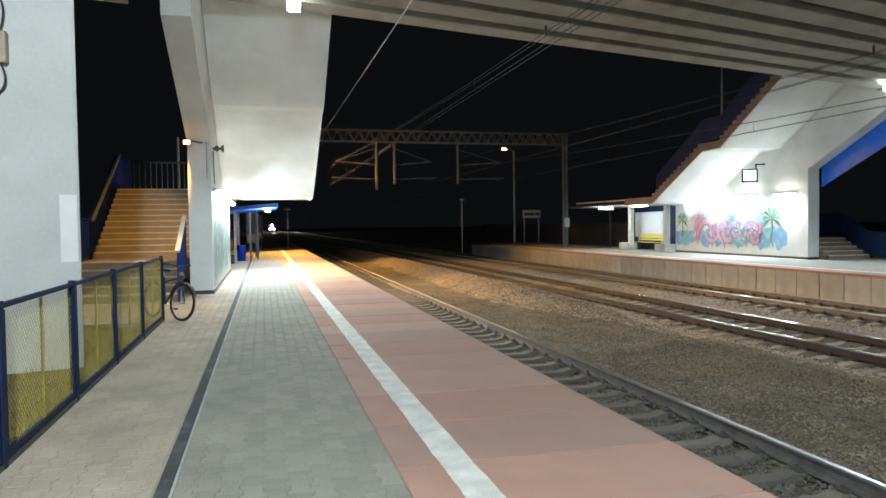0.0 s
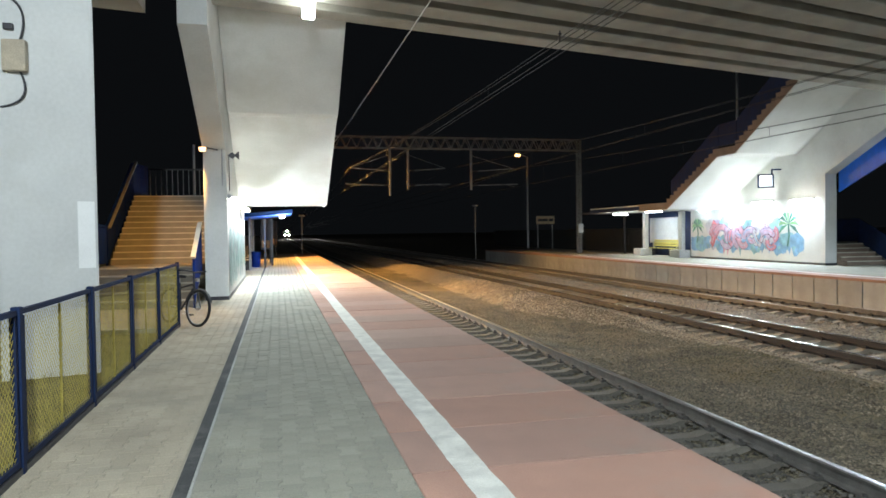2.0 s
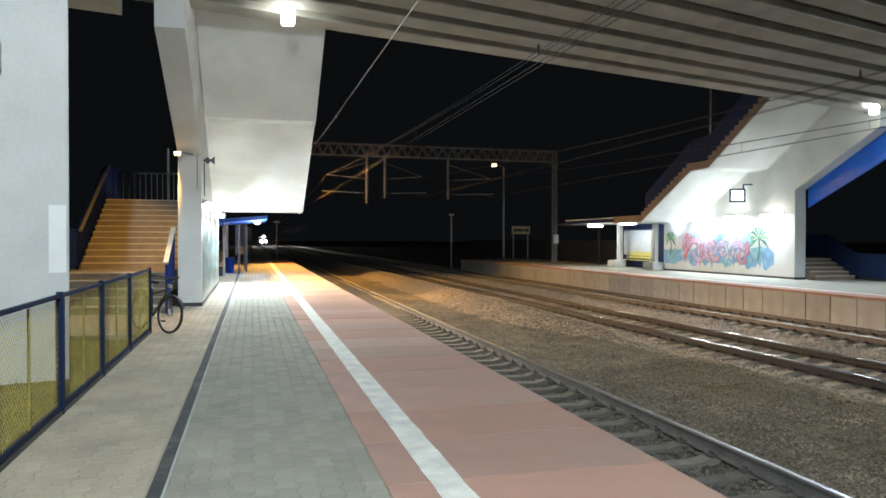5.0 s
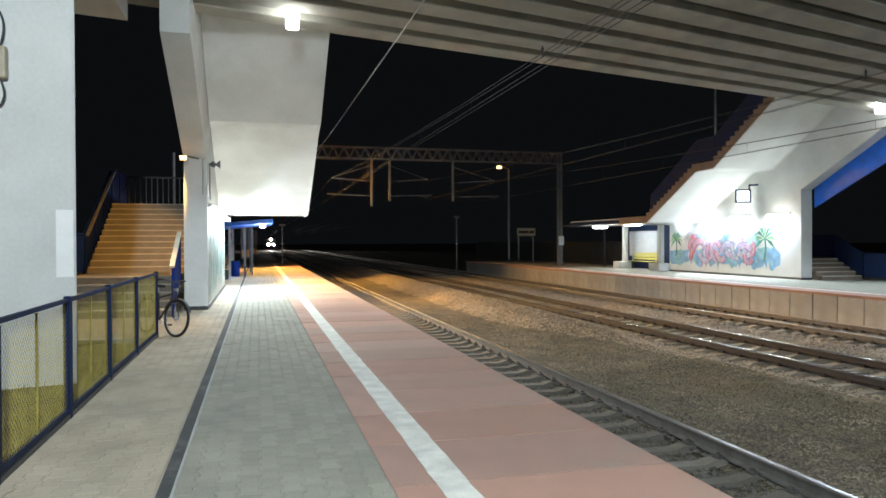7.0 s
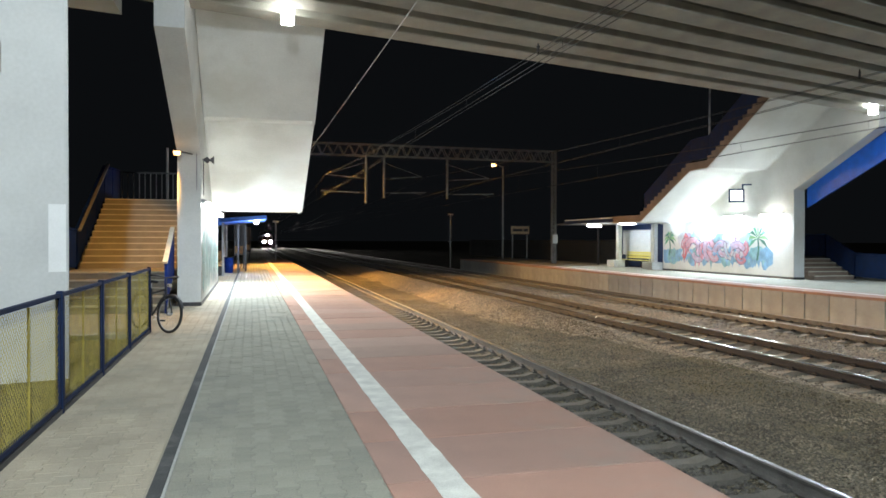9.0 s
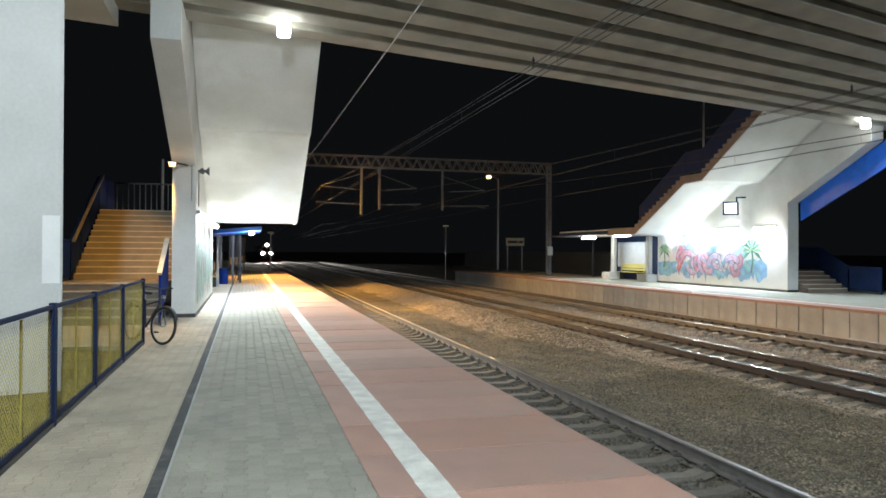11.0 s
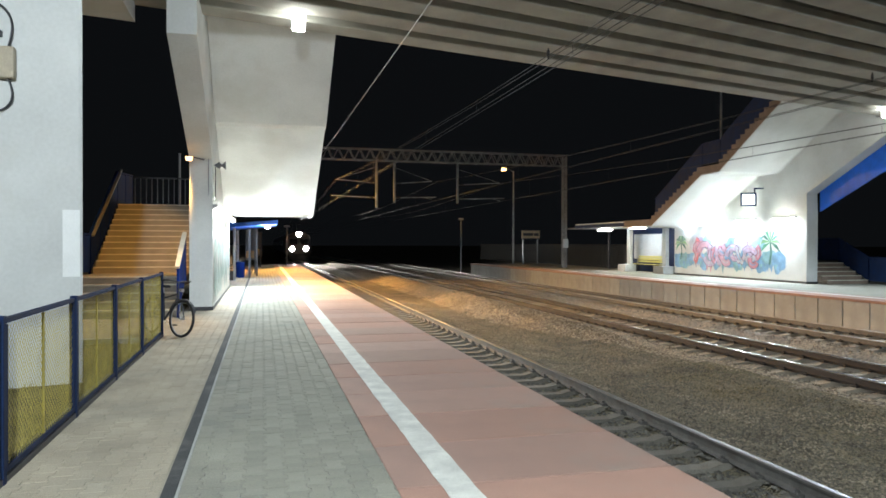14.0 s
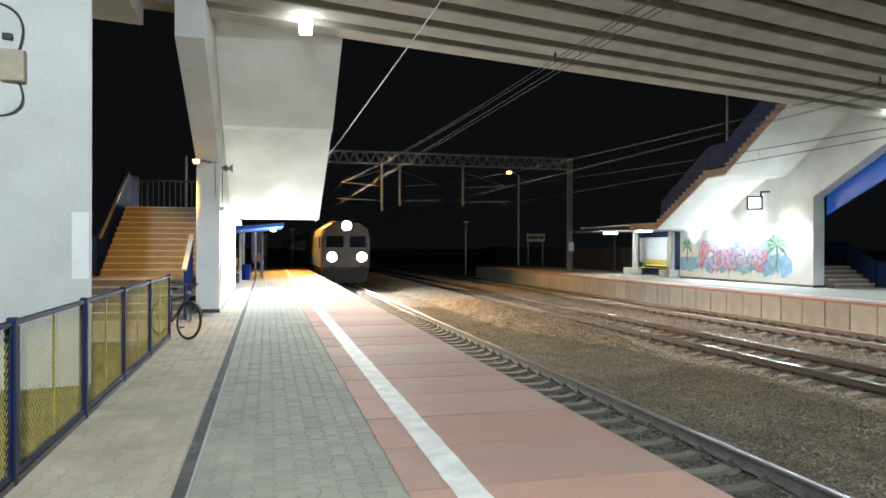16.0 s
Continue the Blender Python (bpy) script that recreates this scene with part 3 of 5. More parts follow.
# ---- stairs ----
def stair_block(name, label, xa, xb, flights, landing, material):
    """Flights of solid steps: (y0, z0, count, rise, run)."""
    st = thing(name, label, "stairs", kind="structure")
    for y0, z0, count, rise, run in flights:
        for k in range(count):
            s = 1 if run > 0 else -1
            a, b = y0 + k * run, y0 + (k + 1) * run + s * 0.03
            part("step", shape((xa, xb, min(a, b), max(a, b), z0 + (k - 0.6) * rise, z0 + (k + 1) * rise - 0.001)), material, st)
            part("nosing", shape((xa + 0.01, xb - 0.01, min(a - s * 0.015, a + s * 0.06), max(a - s * 0.015, a + s * 0.06), z0 + (k + 1) * rise - 0.03, z0 + (k + 1) * rise + 0.003)), M_NOSE, st)
        n = count
        bm = bmesh.new()
        prism(bm, [(y0, z0 - 0.25), (y0 + n * run, z0 + n * rise - 0.25), (y0 + n * run, z0 + n * rise - rise), (y0, z0)], xa + 0.05, xb - 0.05, "x")
        part("waist_slab", bm, material, st)
    for y0, y1, z in landing:
        part("landing", shape((xa, xb, y0, y1, z - 0.25, z)), material, st)
    return st


def upper_flight(name, label, xa, xb, y0, mirror, soffit, xw0, xw1, wall_y, base_y, beam):
    """The flight that climbs back to the bridge: stepped slab, inclined beam and the wall below.
    soffit: points (y, z) of the underside, from the landing to the bridge."""
    st = thing(name, label, "stairs", kind="structure")
    bm = bmesh.new()
    top = []
    # stepped upper side over each sloping run
    for (ya, za), (yb, zb) in zip(soffit, soffit[1:]):
        if abs(zb - za) < 0.12:
            top += [(ya, za + 0.34), (yb, za + 0.34)]
            continue
        n = max(1, round(abs(zb - za) / 0.165))
        for k in range(n):
            z = za + 0.34 + (zb - za) * (k + 1) / n
            top += [(ya + (yb - ya) * k / n, z), (ya + (yb - ya) * (k + 1) / n, z)]
    prism(bm, list(soffit) + top[::-1], xa, xb, "x")
    slab = part("flight_slab", bm, [M_CONC, M_TREAD], st)
    # the stepped side and the treads take the brown material, the underside the pale one
    for p in slab.data.polygons:
        if p.normal.z > -0.3:
            p.material_index = 1
    # raised lip along both long edges of the underside
    for x in (xa, xb):
        bm = bmesh.new()
        s = 0.05 if x == min(xa, xb) else -0.05
        for (ya, za), (yb, zb) in zip(soffit, soffit[1:]):
            bar(bm, (x + s / 2, ya, za - 0.012), (x + s / 2, yb, zb - 0.012), 0.05, 0.05)
        part("edge_lip", bm, M_CONC, st)
    bm = bmesh.new()
    prism(bm, beam, xw0 + 0.003, xw1 - 0.003, "x")
    part("inclined_beam", bm, M_CONC, st)
    part("support_wall", shape((xw0, xw1, wall_y[0], wall_y[1], -0.05, base_y)), M_CONC, st, "white wall under the stairs, sprayed with graffiti")
    part("wall_base", shape((xw0 - 0.012, xw1 + 0.012, wall_y[0] - 0.012, wall_y[1] + 0.012, -0.05, 0.09)), M_DARK, st, "dark painted foot of the wall")
    return st


def build_stairs():
    # near side: a lower flight, a long landing, then back over the platform
    stair_block("stairs", "broad concrete stairs lit orange by a street lamp", -4.28, -1.86,
                ((16.6, 0.0, 5, 0.17, 0.32), (20.0, 0.85, 12, 0.165, 0.30)), ((18.2, 20.05, 0.85), (23.6, 26.2, 2.83)), M_STAIR)
    soffit = [(25.4, 2.56), (23.84, 2.57), (19.36, 4.69), (18.98, 4.73), (16.5, 6.42), (15.5, 7.1)]
    upper_flight("stairs", "white-painted concrete stair flight rising over the platform to the bridge", -1.2, 1.6, 23.84, False, soffit,
                 -1.745, -1.21, (18.12, 27.4), 2.95,
                 [(18.12, 2.9), (18.14, 3.66), (13.9, 5.50), (13.9, 6.29), (15.35, 6.29), (15.5, 7.15), (16.5, 6.55), (18.98, 4.88), (19.36, 4.84), (23.6, 2.95), (23.6, 2.9)])
    # far side: the same
    soffit = [(34.6, 2.55), (31.75, 2.56), (27.6, 4.72), (26.35, 4.74), (23.0, 6.76), (21.6, 7.6)]
    upper_flight("stairs", "white-painted concrete stair flight rising over the far platform", 18.8, 21.78, 31.7, False, soffit,
                 21.8, 22.34, (24.70, 34.4), 2.95,
                 [(24.70, 2.9), (24.72, 3.74), (20.6, 5.75), (20.6, 6.29), (21.3, 6.29), (21.6, 7.65), (23.0, 6.85), (26.35, 4.86), (27.6, 4.84), (31.3, 2.95), (31.3, 2.9)])
    stair_block("stairs", "brown concrete stairs behind the far graffiti wall", 22.38, 24.4,
                ((24.2, 0.0, 5, 0.17, 0.32),), ((25.8, 27.6, 0.85),), M_TREAD)
    part_top = thing("landing_canopy", "stair landing over the waiting shelter", "landing", kind="structure")
    part("landing_slab", shape((18.8, 24.5, 34.5, 40.6, 2.62, 2.86), bevel=0.01), M_CONC, part_top)
    part("fascia", shape((18.76, 18.79, 34.5, 40.6, 2.60, 2.80)), M_BLUE, part_top)


def balustrade(name, label, x, pts, material, bars=True, height=1.05, panel=False, solid=False):
    """A railing along a plan of (y, z) floor points at x."""
    b = thing(name, label, "railing")
    for (ya, za), (yb, zb) in zip(pts, pts[1:]):
        bm = bmesh.new()
        bar(bm, (x, ya, za + height), (x, yb, zb + height), 0.06, 0.05)
        part("top_rail", bm, material, b)
        if panel:
            bm = bmesh.new()
            prism(bm, [(ya, za + 0.08), (yb, zb + 0.08), (yb, zb + height - 0.04), (ya, za + height - 0.04)], x - 0.015, x + 0.015, "x")
            part("panel", bm, material, b)
        n = max(1, round(math.dist((ya, za), (yb, zb)) / (1.6 if panel else 0.14)))
        for k in range(n + 1):
            u = k / n
            y, z = ya + (yb - ya) * u, za + (zb - za) * u
            bm = bmesh.new()
            box(bm, x - 0.025, x + 0.025, y - 0.02, y + 0.02, z - 0.02, z + height)
            part("post" if panel else "baluster", bm, material, b)
    return b


def build_balustrades():
    balustrade("stair_railing", "dark blue steel railing panels beside the lower stairs", -1.83, [(16.5, 0.0), (18.0, 0.75)], M_BLUE_P, panel=True)
    single("handrail", (lambda bm: (bar(bm, (-1.84, 16.45, 1.10), (-1.84, 18.0, 1.88), 0.10, 0.05), bm)[1])(bmesh.new()), M_NOSE, "pale sloping handrail lit orange on the stair railing", "handrail")
    balustrade("stair_railing", "dark blue steel railing panels up the outer stair side", -4.36, [(16.6, 0.0), (18.2, 0.85), (20.0, 0.80), (23.6, 2.78), (26.2, 2.90)], M_BLUE_P, panel=True)
    bm = bmesh.new()
    bar(bm, (-4.29, 20.05, 1.83), (-4.29, 23.9, 3.92), 0.07, 0.05)
    single("handrail", bm, M_STEEL, "grey sloping handrail above the outer stair side", "handrail")
    # bars across the back of the landing
    b = thing("landing_railing", "dark steel bar railing round the stair landing", "railing")
    bm = bmesh.new()
    bar(bm, (-4.3, 26.1, 3.88), (-1.3, 26.1, 3.88), 0.05, 0.05)
    part("top_rail", bm, M_DARK, b)
    me = mesh("baluster", shape((-0.012, 0.012, -0.012, 0.012, 2.83, 3.86)), M_MAST)
    for k in range(17):
        ob = new("baluster", me)
        ob.parent, ob.location = b, (-4.25 + k * 0.18, 26.1, 0)
    # blue parapets of the far stairs; how bright each looks is put into its paint
    for x, lab in ((21.9, "stair parapet in bright blue paint near the bridge lamp"),):
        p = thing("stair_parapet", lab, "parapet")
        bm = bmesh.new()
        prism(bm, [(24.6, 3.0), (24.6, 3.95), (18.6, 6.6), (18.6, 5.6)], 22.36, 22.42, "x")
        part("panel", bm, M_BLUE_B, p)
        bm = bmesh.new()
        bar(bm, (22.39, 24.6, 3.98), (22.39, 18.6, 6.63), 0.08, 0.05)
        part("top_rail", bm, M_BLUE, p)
    # little light reaches this panel, so bright paint lifts it
    p = thing("stair_parapet", "blue parapet along the upper far stairs, brightened in its paint", "parapet")
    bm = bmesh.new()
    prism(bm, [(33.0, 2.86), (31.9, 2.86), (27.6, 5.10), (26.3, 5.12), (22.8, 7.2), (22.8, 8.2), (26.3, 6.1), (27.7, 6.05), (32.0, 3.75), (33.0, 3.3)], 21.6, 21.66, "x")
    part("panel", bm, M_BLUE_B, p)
    # paint kept near black: this panel hardly shows in the dark
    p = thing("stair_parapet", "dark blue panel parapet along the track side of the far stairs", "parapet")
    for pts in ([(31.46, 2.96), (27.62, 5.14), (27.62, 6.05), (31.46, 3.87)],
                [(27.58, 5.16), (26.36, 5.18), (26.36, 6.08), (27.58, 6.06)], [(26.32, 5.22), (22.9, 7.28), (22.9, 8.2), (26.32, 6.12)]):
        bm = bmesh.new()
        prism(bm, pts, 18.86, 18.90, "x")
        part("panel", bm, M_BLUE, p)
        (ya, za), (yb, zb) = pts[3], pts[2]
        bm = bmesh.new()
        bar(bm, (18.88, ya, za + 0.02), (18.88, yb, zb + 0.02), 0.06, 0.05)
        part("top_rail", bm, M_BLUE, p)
    balustrade("stair_railing", "dark blue railing beside the steps behind the far wall", 24.45, [(22.6, 0.0), (24.2, 0.05), (25.8, 0.85), (27.6, 0.85)], M_BLUE, panel=True)


# ---- graffiti ----
def graffiti(name, label, x, side, y0, y1, z0, z1, clouds, fills, line, letters, seed):
    """Sprayed clouds, bent letter-like bands and dark outlines as thin sheets on a wall that faces the tracks."""
    g = thing(name, label, "graffiti")
    rng = random.Random(seed)
    paint = {c: mat("spray_paint", c, 0.65, vary=0.4, scale=2.6, fine=40, bump=0.02) for c in (*clouds, *fills, line)}
    lay = [0]

    def clamp(y, z):
        return min(y1, max(y0, y)), min(z1, max(z0, z))

    def level():
        lay[0] += 1
        return x + side * (0.003 + 0.0003 * lay[0])

    def cloud(cy, cz, r, c):
        bm, px, ph, n = bmesh.new(), level(), rng.uniform(0, 9), 26
        vs = []
        for i in range(n):
            a = i * math.tau / n
            q = r * (1 + 0.45 * noise.noise((math.cos(a) * 2.2 + ph, math.sin(a) * 2.2, ph)) + 0.16 * math.sin(7 * a + ph))
            vs.append(bm.verts.new((px, *clamp(cy + q * math.cos(a), cz + q * math.sin(a)))))
        bm.faces.new(vs)
        part("paint_cloud", bm, paint[c], g)

    def band(cy, cz, ang, long, bend, w, c, name="paint_stroke"):
        bm, px, last, n = bmesh.new(), level(), None, 12
        y, z = cy - 0.5 * long * math.cos(ang), cz - 0.5 * long * math.sin(ang)
        for i in range(n + 1):
            s = i / n
            a = ang + bend * (s - 0.5)
            k = w * (0.35 + 0.65 * math.sin(math.pi * min(1, max(0, 0.12 + 0.8 * s))))
            nb = (-math.sin(a) * k, math.cos(a) * k)
            now = [bm.verts.new((px, *clamp(y - nb[0], z - nb[1]))), bm.verts.new((px, *clamp(y + nb[0], z + nb[1])))]
            if last:
                bm.faces.new((last[0], last[1], now[1], now[0]))
            last = now
            y, z = y + long / n * math.cos(a), z + long / n * math.sin(a)
        part(name, bm, paint[c], g)

    mid, tall = (z0 + z1) / 2, z1 - z0
    for k in range(letters * 3):
        u = (k + 0.5) / (letters * 3)
        cloud(y0 + (y1 - y0) * u, mid + rng.uniform(-0.3, 0.25) * tall, rng.uniform(0.2, 0.34) * tall, clouds[k % len(clouds)])
    for k in range(letters):
        cy = y0 + (y1 - y0) * (k + 0.5) / letters
        c = fills[k % len(fills)]
        for q in range(4):
            ang = rng.choice((1.57, 1.2, 1.95, 0.4, 2.6)) + rng.uniform(-0.2, 0.2)
            p = (cy + rng.uniform(-0.4, 0.4), mid + rng.uniform(-0.16, 0.16) * tall)
            ln, bd, w = rng.uniform(0.45, 0.75) * tall, rng.uniform(-2.2, 2.2), rng.uniform(0.065, 0.12) * tall
            band(*p, ang, ln * 1.05, bd, w + 0.018, line)
            band(*p, ang, ln, bd, w, c if q < 3 else fills[(k + 2) % len(fills)])
            band(p[0] + 0.03, p[1] + 0.04, ang, ln * 0.7, bd, w * 0.25, fills[(k + 1) % len(fills)])


def build_graffiti():
    graffiti("graffiti", "faded green and grey graffiti on the near stair wall", -1.207, 1, 18.6, 26.6, 0.25, 2.2,
             ((0.42, 0.50, 0.46), (0.36, 0.47, 0.45)), ((0.28, 0.42, 0.38), (0.38, 0.42, 0.40), (0.20, 0.36, 0.34)), (0.16, 0.20, 0.20), 7, 3)
    build_mural()


def build_mural():
    """Sprayed lettering between two palms over a blue cloud, as thin sheets on the far stair wall."""
    g = thing("graffiti", "pink and lilac graffiti between green palms on a white wall", "graffiti")
    rng = random.Random(21)
    tones = {"blue": (0.18, 0.35, 0.52), "teal": (0.20, 0.38, 0.42), "lilac": (0.42, 0.35, 0.47), "pink": (0.50, 0.30, 0.36), "red": (0.50, 0.13, 0.15),
             "rose": (0.48, 0.21, 0.26), "grey": (0.45, 0.46, 0.50), "line": (0.16, 0.10, 0.15), "green": (0.08, 0.28, 0.17), "lime": (0.20, 0.40, 0.18), "moss": (0.05, 0.17, 0.13)}
    paint = {k: mat("spray_paint", c, 0.65, vary=0.3, scale=3.5, fine=40, bump=0.02) for k, c in tones.items()}
    lay = [0]

    def sheet(pts, tone, name):
        """A flat patch through (y, z) points, a coat thicker than the last."""
        lay[0] += 1
        x = 21.797 - 0.00018 * lay[0]
        bm = bmesh.new()
        bm.faces.new([bm.verts.new((x, min(34.35, max(25.9, y)), max(0.11, z))) for y, z in pts])
        part(name, bm, paint[tone], g)

    def stroke(path, w, tone, name="paint_stroke"):
        """A band of width w along a path; square ends."""
        left, right = [], []
        for i, (y, z) in enumerate(path):
            (ya, za), (yb, zb) = path[max(0, i - 1)], path[min(len(path) - 1, i + 1)]
            d = math.hypot(yb - ya, zb - za) or 1
            ny, nz = -(zb - za) / d * w / 2, (yb - ya) / d * w / 2
            left.append((y + ny, z + nz))
            right.append((y - ny, z - nz))
        for i in range(len(path) - 1):
            sheet([left[i], left[i + 1], right[i + 1], right[i]], tone, name)

    def blob(cy, cz, ry, rz, tone):
        ph = rng.uniform(0, 9)
        pts = []
        for i in range(24):
            a = i * math.tau / 24
            q = 1 + 0.35 * noise.noise((math.cos(a) * 2 + ph, math.sin(a) * 2, ph)) + 0.08 * math.sin(6 * a + ph)
            pts.append((cy + ry * q * math.cos(a), cz + rz * q * math.sin(a)))
        sheet(pts, tone, "paint_cloud")

    # the cloud, with pointed drips along its lower edge
    for k in range(15):
        y = 33.9 - 0.54 * k
        blob(y, 0.86 + rng.uniform(-0.12, 0.16), rng.uniform(0.42, 0.6), rng.uniform(0.30, 0.44), ("blue", "teal", "blue", "grey")[k % 4])
    for k in range(26):
        y = 34.1 - 0.305 * k + rng.uniform(-0.08, 0.08)
        h = rng.uniform(0.2, 0.42) + (0.25 if k in (9, 10, 13) else 0)
        sheet([(y + 0.13, 0.75), (y - 0.13, 0.75), (y + rng.uniform(-0.05, 0.05), 0.78 - h)], "rose" if k in (9, 10) else ("blue", "teal", "blue")[k % 3], "paint_drip")
    for k in range(9):
        blob(32.6 - 0.62 * k, 1.62 + rng.uniform(-0.1, 0.2), 0.42, 0.38, ("grey", "lilac", "teal")[k % 3])
    # two palms
    for cy, cz, R, trunk in ((33.75, 1.72, 0.62, 0.9), (26.85, 1.74, 0.82, 1.0)):
        stroke([(cy, cz), (cy - 0.06, cz - trunk * 0.5), (cy + 0.05, cz - trunk)], 0.10, "moss", "palm_trunk")
        for k in range(9):
            a = radians(-35 + k * 31)
            tip = (cy + R * math.cos(a), cz + 0.75 * R * math.sin(a) - 0.14)
            mid = (cy + 0.55 * R * math.cos(a), cz + 0.55 * R * math.sin(a) + 0.06)
            sheet([(cy, cz), (mid[0] - 0.09 * math.sin(a), mid[1] + 0.09 * math.cos(a)), tip, (mid[0] + 0.07 * math.sin(a), mid[1] - 0.07 * math.cos(a))], ("green", "lime", "moss")[k % 3], "palm_frond")
    # tangled hooks and wedges without meaning: outline, fill, highlight
    tints = ("red", "rose", "pink", "lilac", "rose", "lilac", "pink", "lilac", "grey", "lilac", "rose")
    for k in range(22):
        cy, cz = 32.75 - 0.243 * k + rng.uniform(-0.15, 0.15), 1.24 + rng.uniform(-0.26, 0.26)
        turn, bend, long = rng.uniform(0, math.pi), rng.choice((-1, 1)) * rng.uniform(1.2, 3.4), rng.uniform(0.7, 1.15)
        path, y, z = [], cy - 0.4 * long * math.cos(turn), cz - 0.4 * long * math.sin(turn)
        for q in range(8):
            path.append((y, min(1.98, max(0.62, z))))
            a = turn + bend * (q / 7 - 0.5)
            y, z = y + long / 7 * math.cos(a), z + long / 7 * math.sin(a)
        w = rng.uniform(0.19, 0.30)
        stroke(path, w + 0.06, "line")
        stroke(path, w, tints[k // 2])
        stroke([(y + 0.03, z + 0.02) for y, z in path[1:6]], 0.05, ("grey", "pink", "blue")[k % 3], "highlight")
    for k in range(14):
        y, z, a = 33.0 - 0.43 * k, rng.uniform(0.75, 1.9), rng.uniform(0, 3.1)
        stroke([(y, z), (y + 0.28 * math.cos(a), z + 0.28 * math.sin(a))], 0.05, rng.choice(("line", "grey", "rose", "blue")), "spray_mark")


def wall_lamp(x, y, z, side, label, group):
    w = thing("wall_lamp", label, "wall lamp", group=group, at=pose(x, y, z))
    part("housing", shape((-0.06 * side - 0.05, -0.06 * side + 0.05, -0.66, 0.66, 0.0, 0.10), bevel=0.02), M_STEEL, w)
    part("lamp_glass", shape((0.03 * side - 0.07, 0.03 * side + 0.07, -0.62, 0.62, -0.09, 0.03), bevel=0.03), M_GLOW_N if side > 0 else M_GLOW, w, "glowing white tube cover")


def build_lamps():
    flood(0.68, 14.72, 6.22, "bright white floodlight hung from the bridge edge", "bridge floodlights")
    flood(20.95, 20.05, 6.30, "bright white floodlight hung from the bridge edge", "bridge floodlights")
    flood(-1.0, -2.2, 6.22, "bright white floodlight under the bridge", "bridge floodlights")
    flood(20.0, 2.5, 6.22, "bright white floodlight under the bridge", "bridge floodlights")
    for y, z in ((19.0, 2.50), (20.9, 2.50), (23.3, 2.50), (26.4, 2.50)):
        wall_lamp(-1.10, y, z, 1, "glowing white tube lamp on the near stair wall", "near wall lamps")
    for y in (25.9, 28.4, 30.8, 33.0):
        wall_lamp(21.68, y, 2.72, -1, "glowing white tube lamp on the far stair wall", "far wall lamps")
    # orange lamp on the stair pier
    s = thing("wall_lamp", "orange sodium lamp on an arm at the stair wall", "wall lamp")
    part("arm", rods(((-1.40, 18.08, 3.66), (-1.66, 17.64, 3.67), 0.018)), M_DARK, s)
    part("lamp_glass", rods(((-1.70, 17.58, 3.66), (-1.70, 17.58, 3.63), 0.085), ((-1.70, 17.58, 3.63), (-1.70, 17.58, 3.57), 0.07), n=16), M_GLOW_T, s, "glowing orange lamp glass")
    # small loudspeaker and its cable on the stair wall
    k = thing("loudspeaker", "small black loudspeaker on the stair wall", "loudspeaker")
    bm = bmesh.new()
    prism(bm, [(-1.20, 3.58), (-1.08, 3.66), (-1.02, 3.60), (-0.92, 3.68), (-0.92, 3.48), (-1.02, 3.56), (-1.08, 3.50)], 18.5, 18.68, "y")
    part("horn", bm, M_DARK, k)
    part("cable", rods(((-1.17, 18.6, 3.55), (-1.17, 18.6, 2.7), 0.012)), M_DARK, k)
    part("conduit", rods(((-1.30, 18.1, 3.7), (-1.30, 18.1, 2.8), 0.014)), M_STEEL, k)


def street_lamp(x, y, top, arm, label, foot=0.0, head=True):
    s = thing("street_lamp", label, "street lamp", at=pose(x, y, foot))
    h = top - foot
    bm = bmesh.new()
    rod(bm, (0, 0, 0), (0, 0, h), 0.085, 10, 0.05)
    part("pole", bm, M_POLE, s)
    bm = bmesh.new()
    rod(bm, (0, 0, h - 0.05), (arm * 0.75, 0, h + 0.28), 0.03, 8)
    part("arm", bm, M_STEEL, s)
    part("housing", shape((min(arm * 0.75, arm) - 0.1, max(arm * 0.75, arm) + 0.1, -0.13, 0.13, h + 0.24, h + 0.38), bevel=0.03), M_STEEL, s)
    part("lamp_glass", shape((min(arm * 0.75, arm) - 0.08, max(arm * 0.75, arm) + 0.08, -0.15, 0.15, h + 0.02, h + 0.24), bevel=0.08), M_GLOW_S, s, "glowing orange lamp glass")
    return s


def build_posts():
    street_lamp(21.05, 58.0, 7.95, -1.0, "orange sodium street lamp by the far platform")
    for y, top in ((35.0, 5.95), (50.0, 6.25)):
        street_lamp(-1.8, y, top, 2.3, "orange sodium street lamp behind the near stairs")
    for x, y, top, foot in ((16.9, 60.0, 3.9, -1.06), (1.83, 56.5, 3.05, 0.0)):
        p = thing("platform_post", "thin grey post with a flat cap at the platform end", "post", group="platform end posts")
        part("pole", rods(((x, y, foot), (x, y, top), 0.045)), M_POLE, p)
        part("cap", shape((x - 0.22, x + 0.22, y - 0.12, y + 0.12, top - 0.12, top + 0.02), bevel=0.02), M_STEEL, p)
        part("collar", shape((x - 0.09, x + 0.09, y - 0.09, y + 0.09, (top + foot) / 2, (top + foot) / 2 + 0.12)), M_STEEL, p)
    # slim pole rising beside the far stairs
    bm = bmesh.new()
    rod(bm, (21.2, 29.55, 4.0), (21.2, 29.55, 9.1), 0.055, 10, 0.045)
    single("mast", bm, M_POLE, "slim grey steel pole standing on the far stairs", "pole", smooth=True)
    single("mast", rods(((-3.12, 29.0, -1.0), (-3.12, 29.0, 5.1), 0.045)), M_STEEL, "slim grey pole behind the stair landing", "pole")


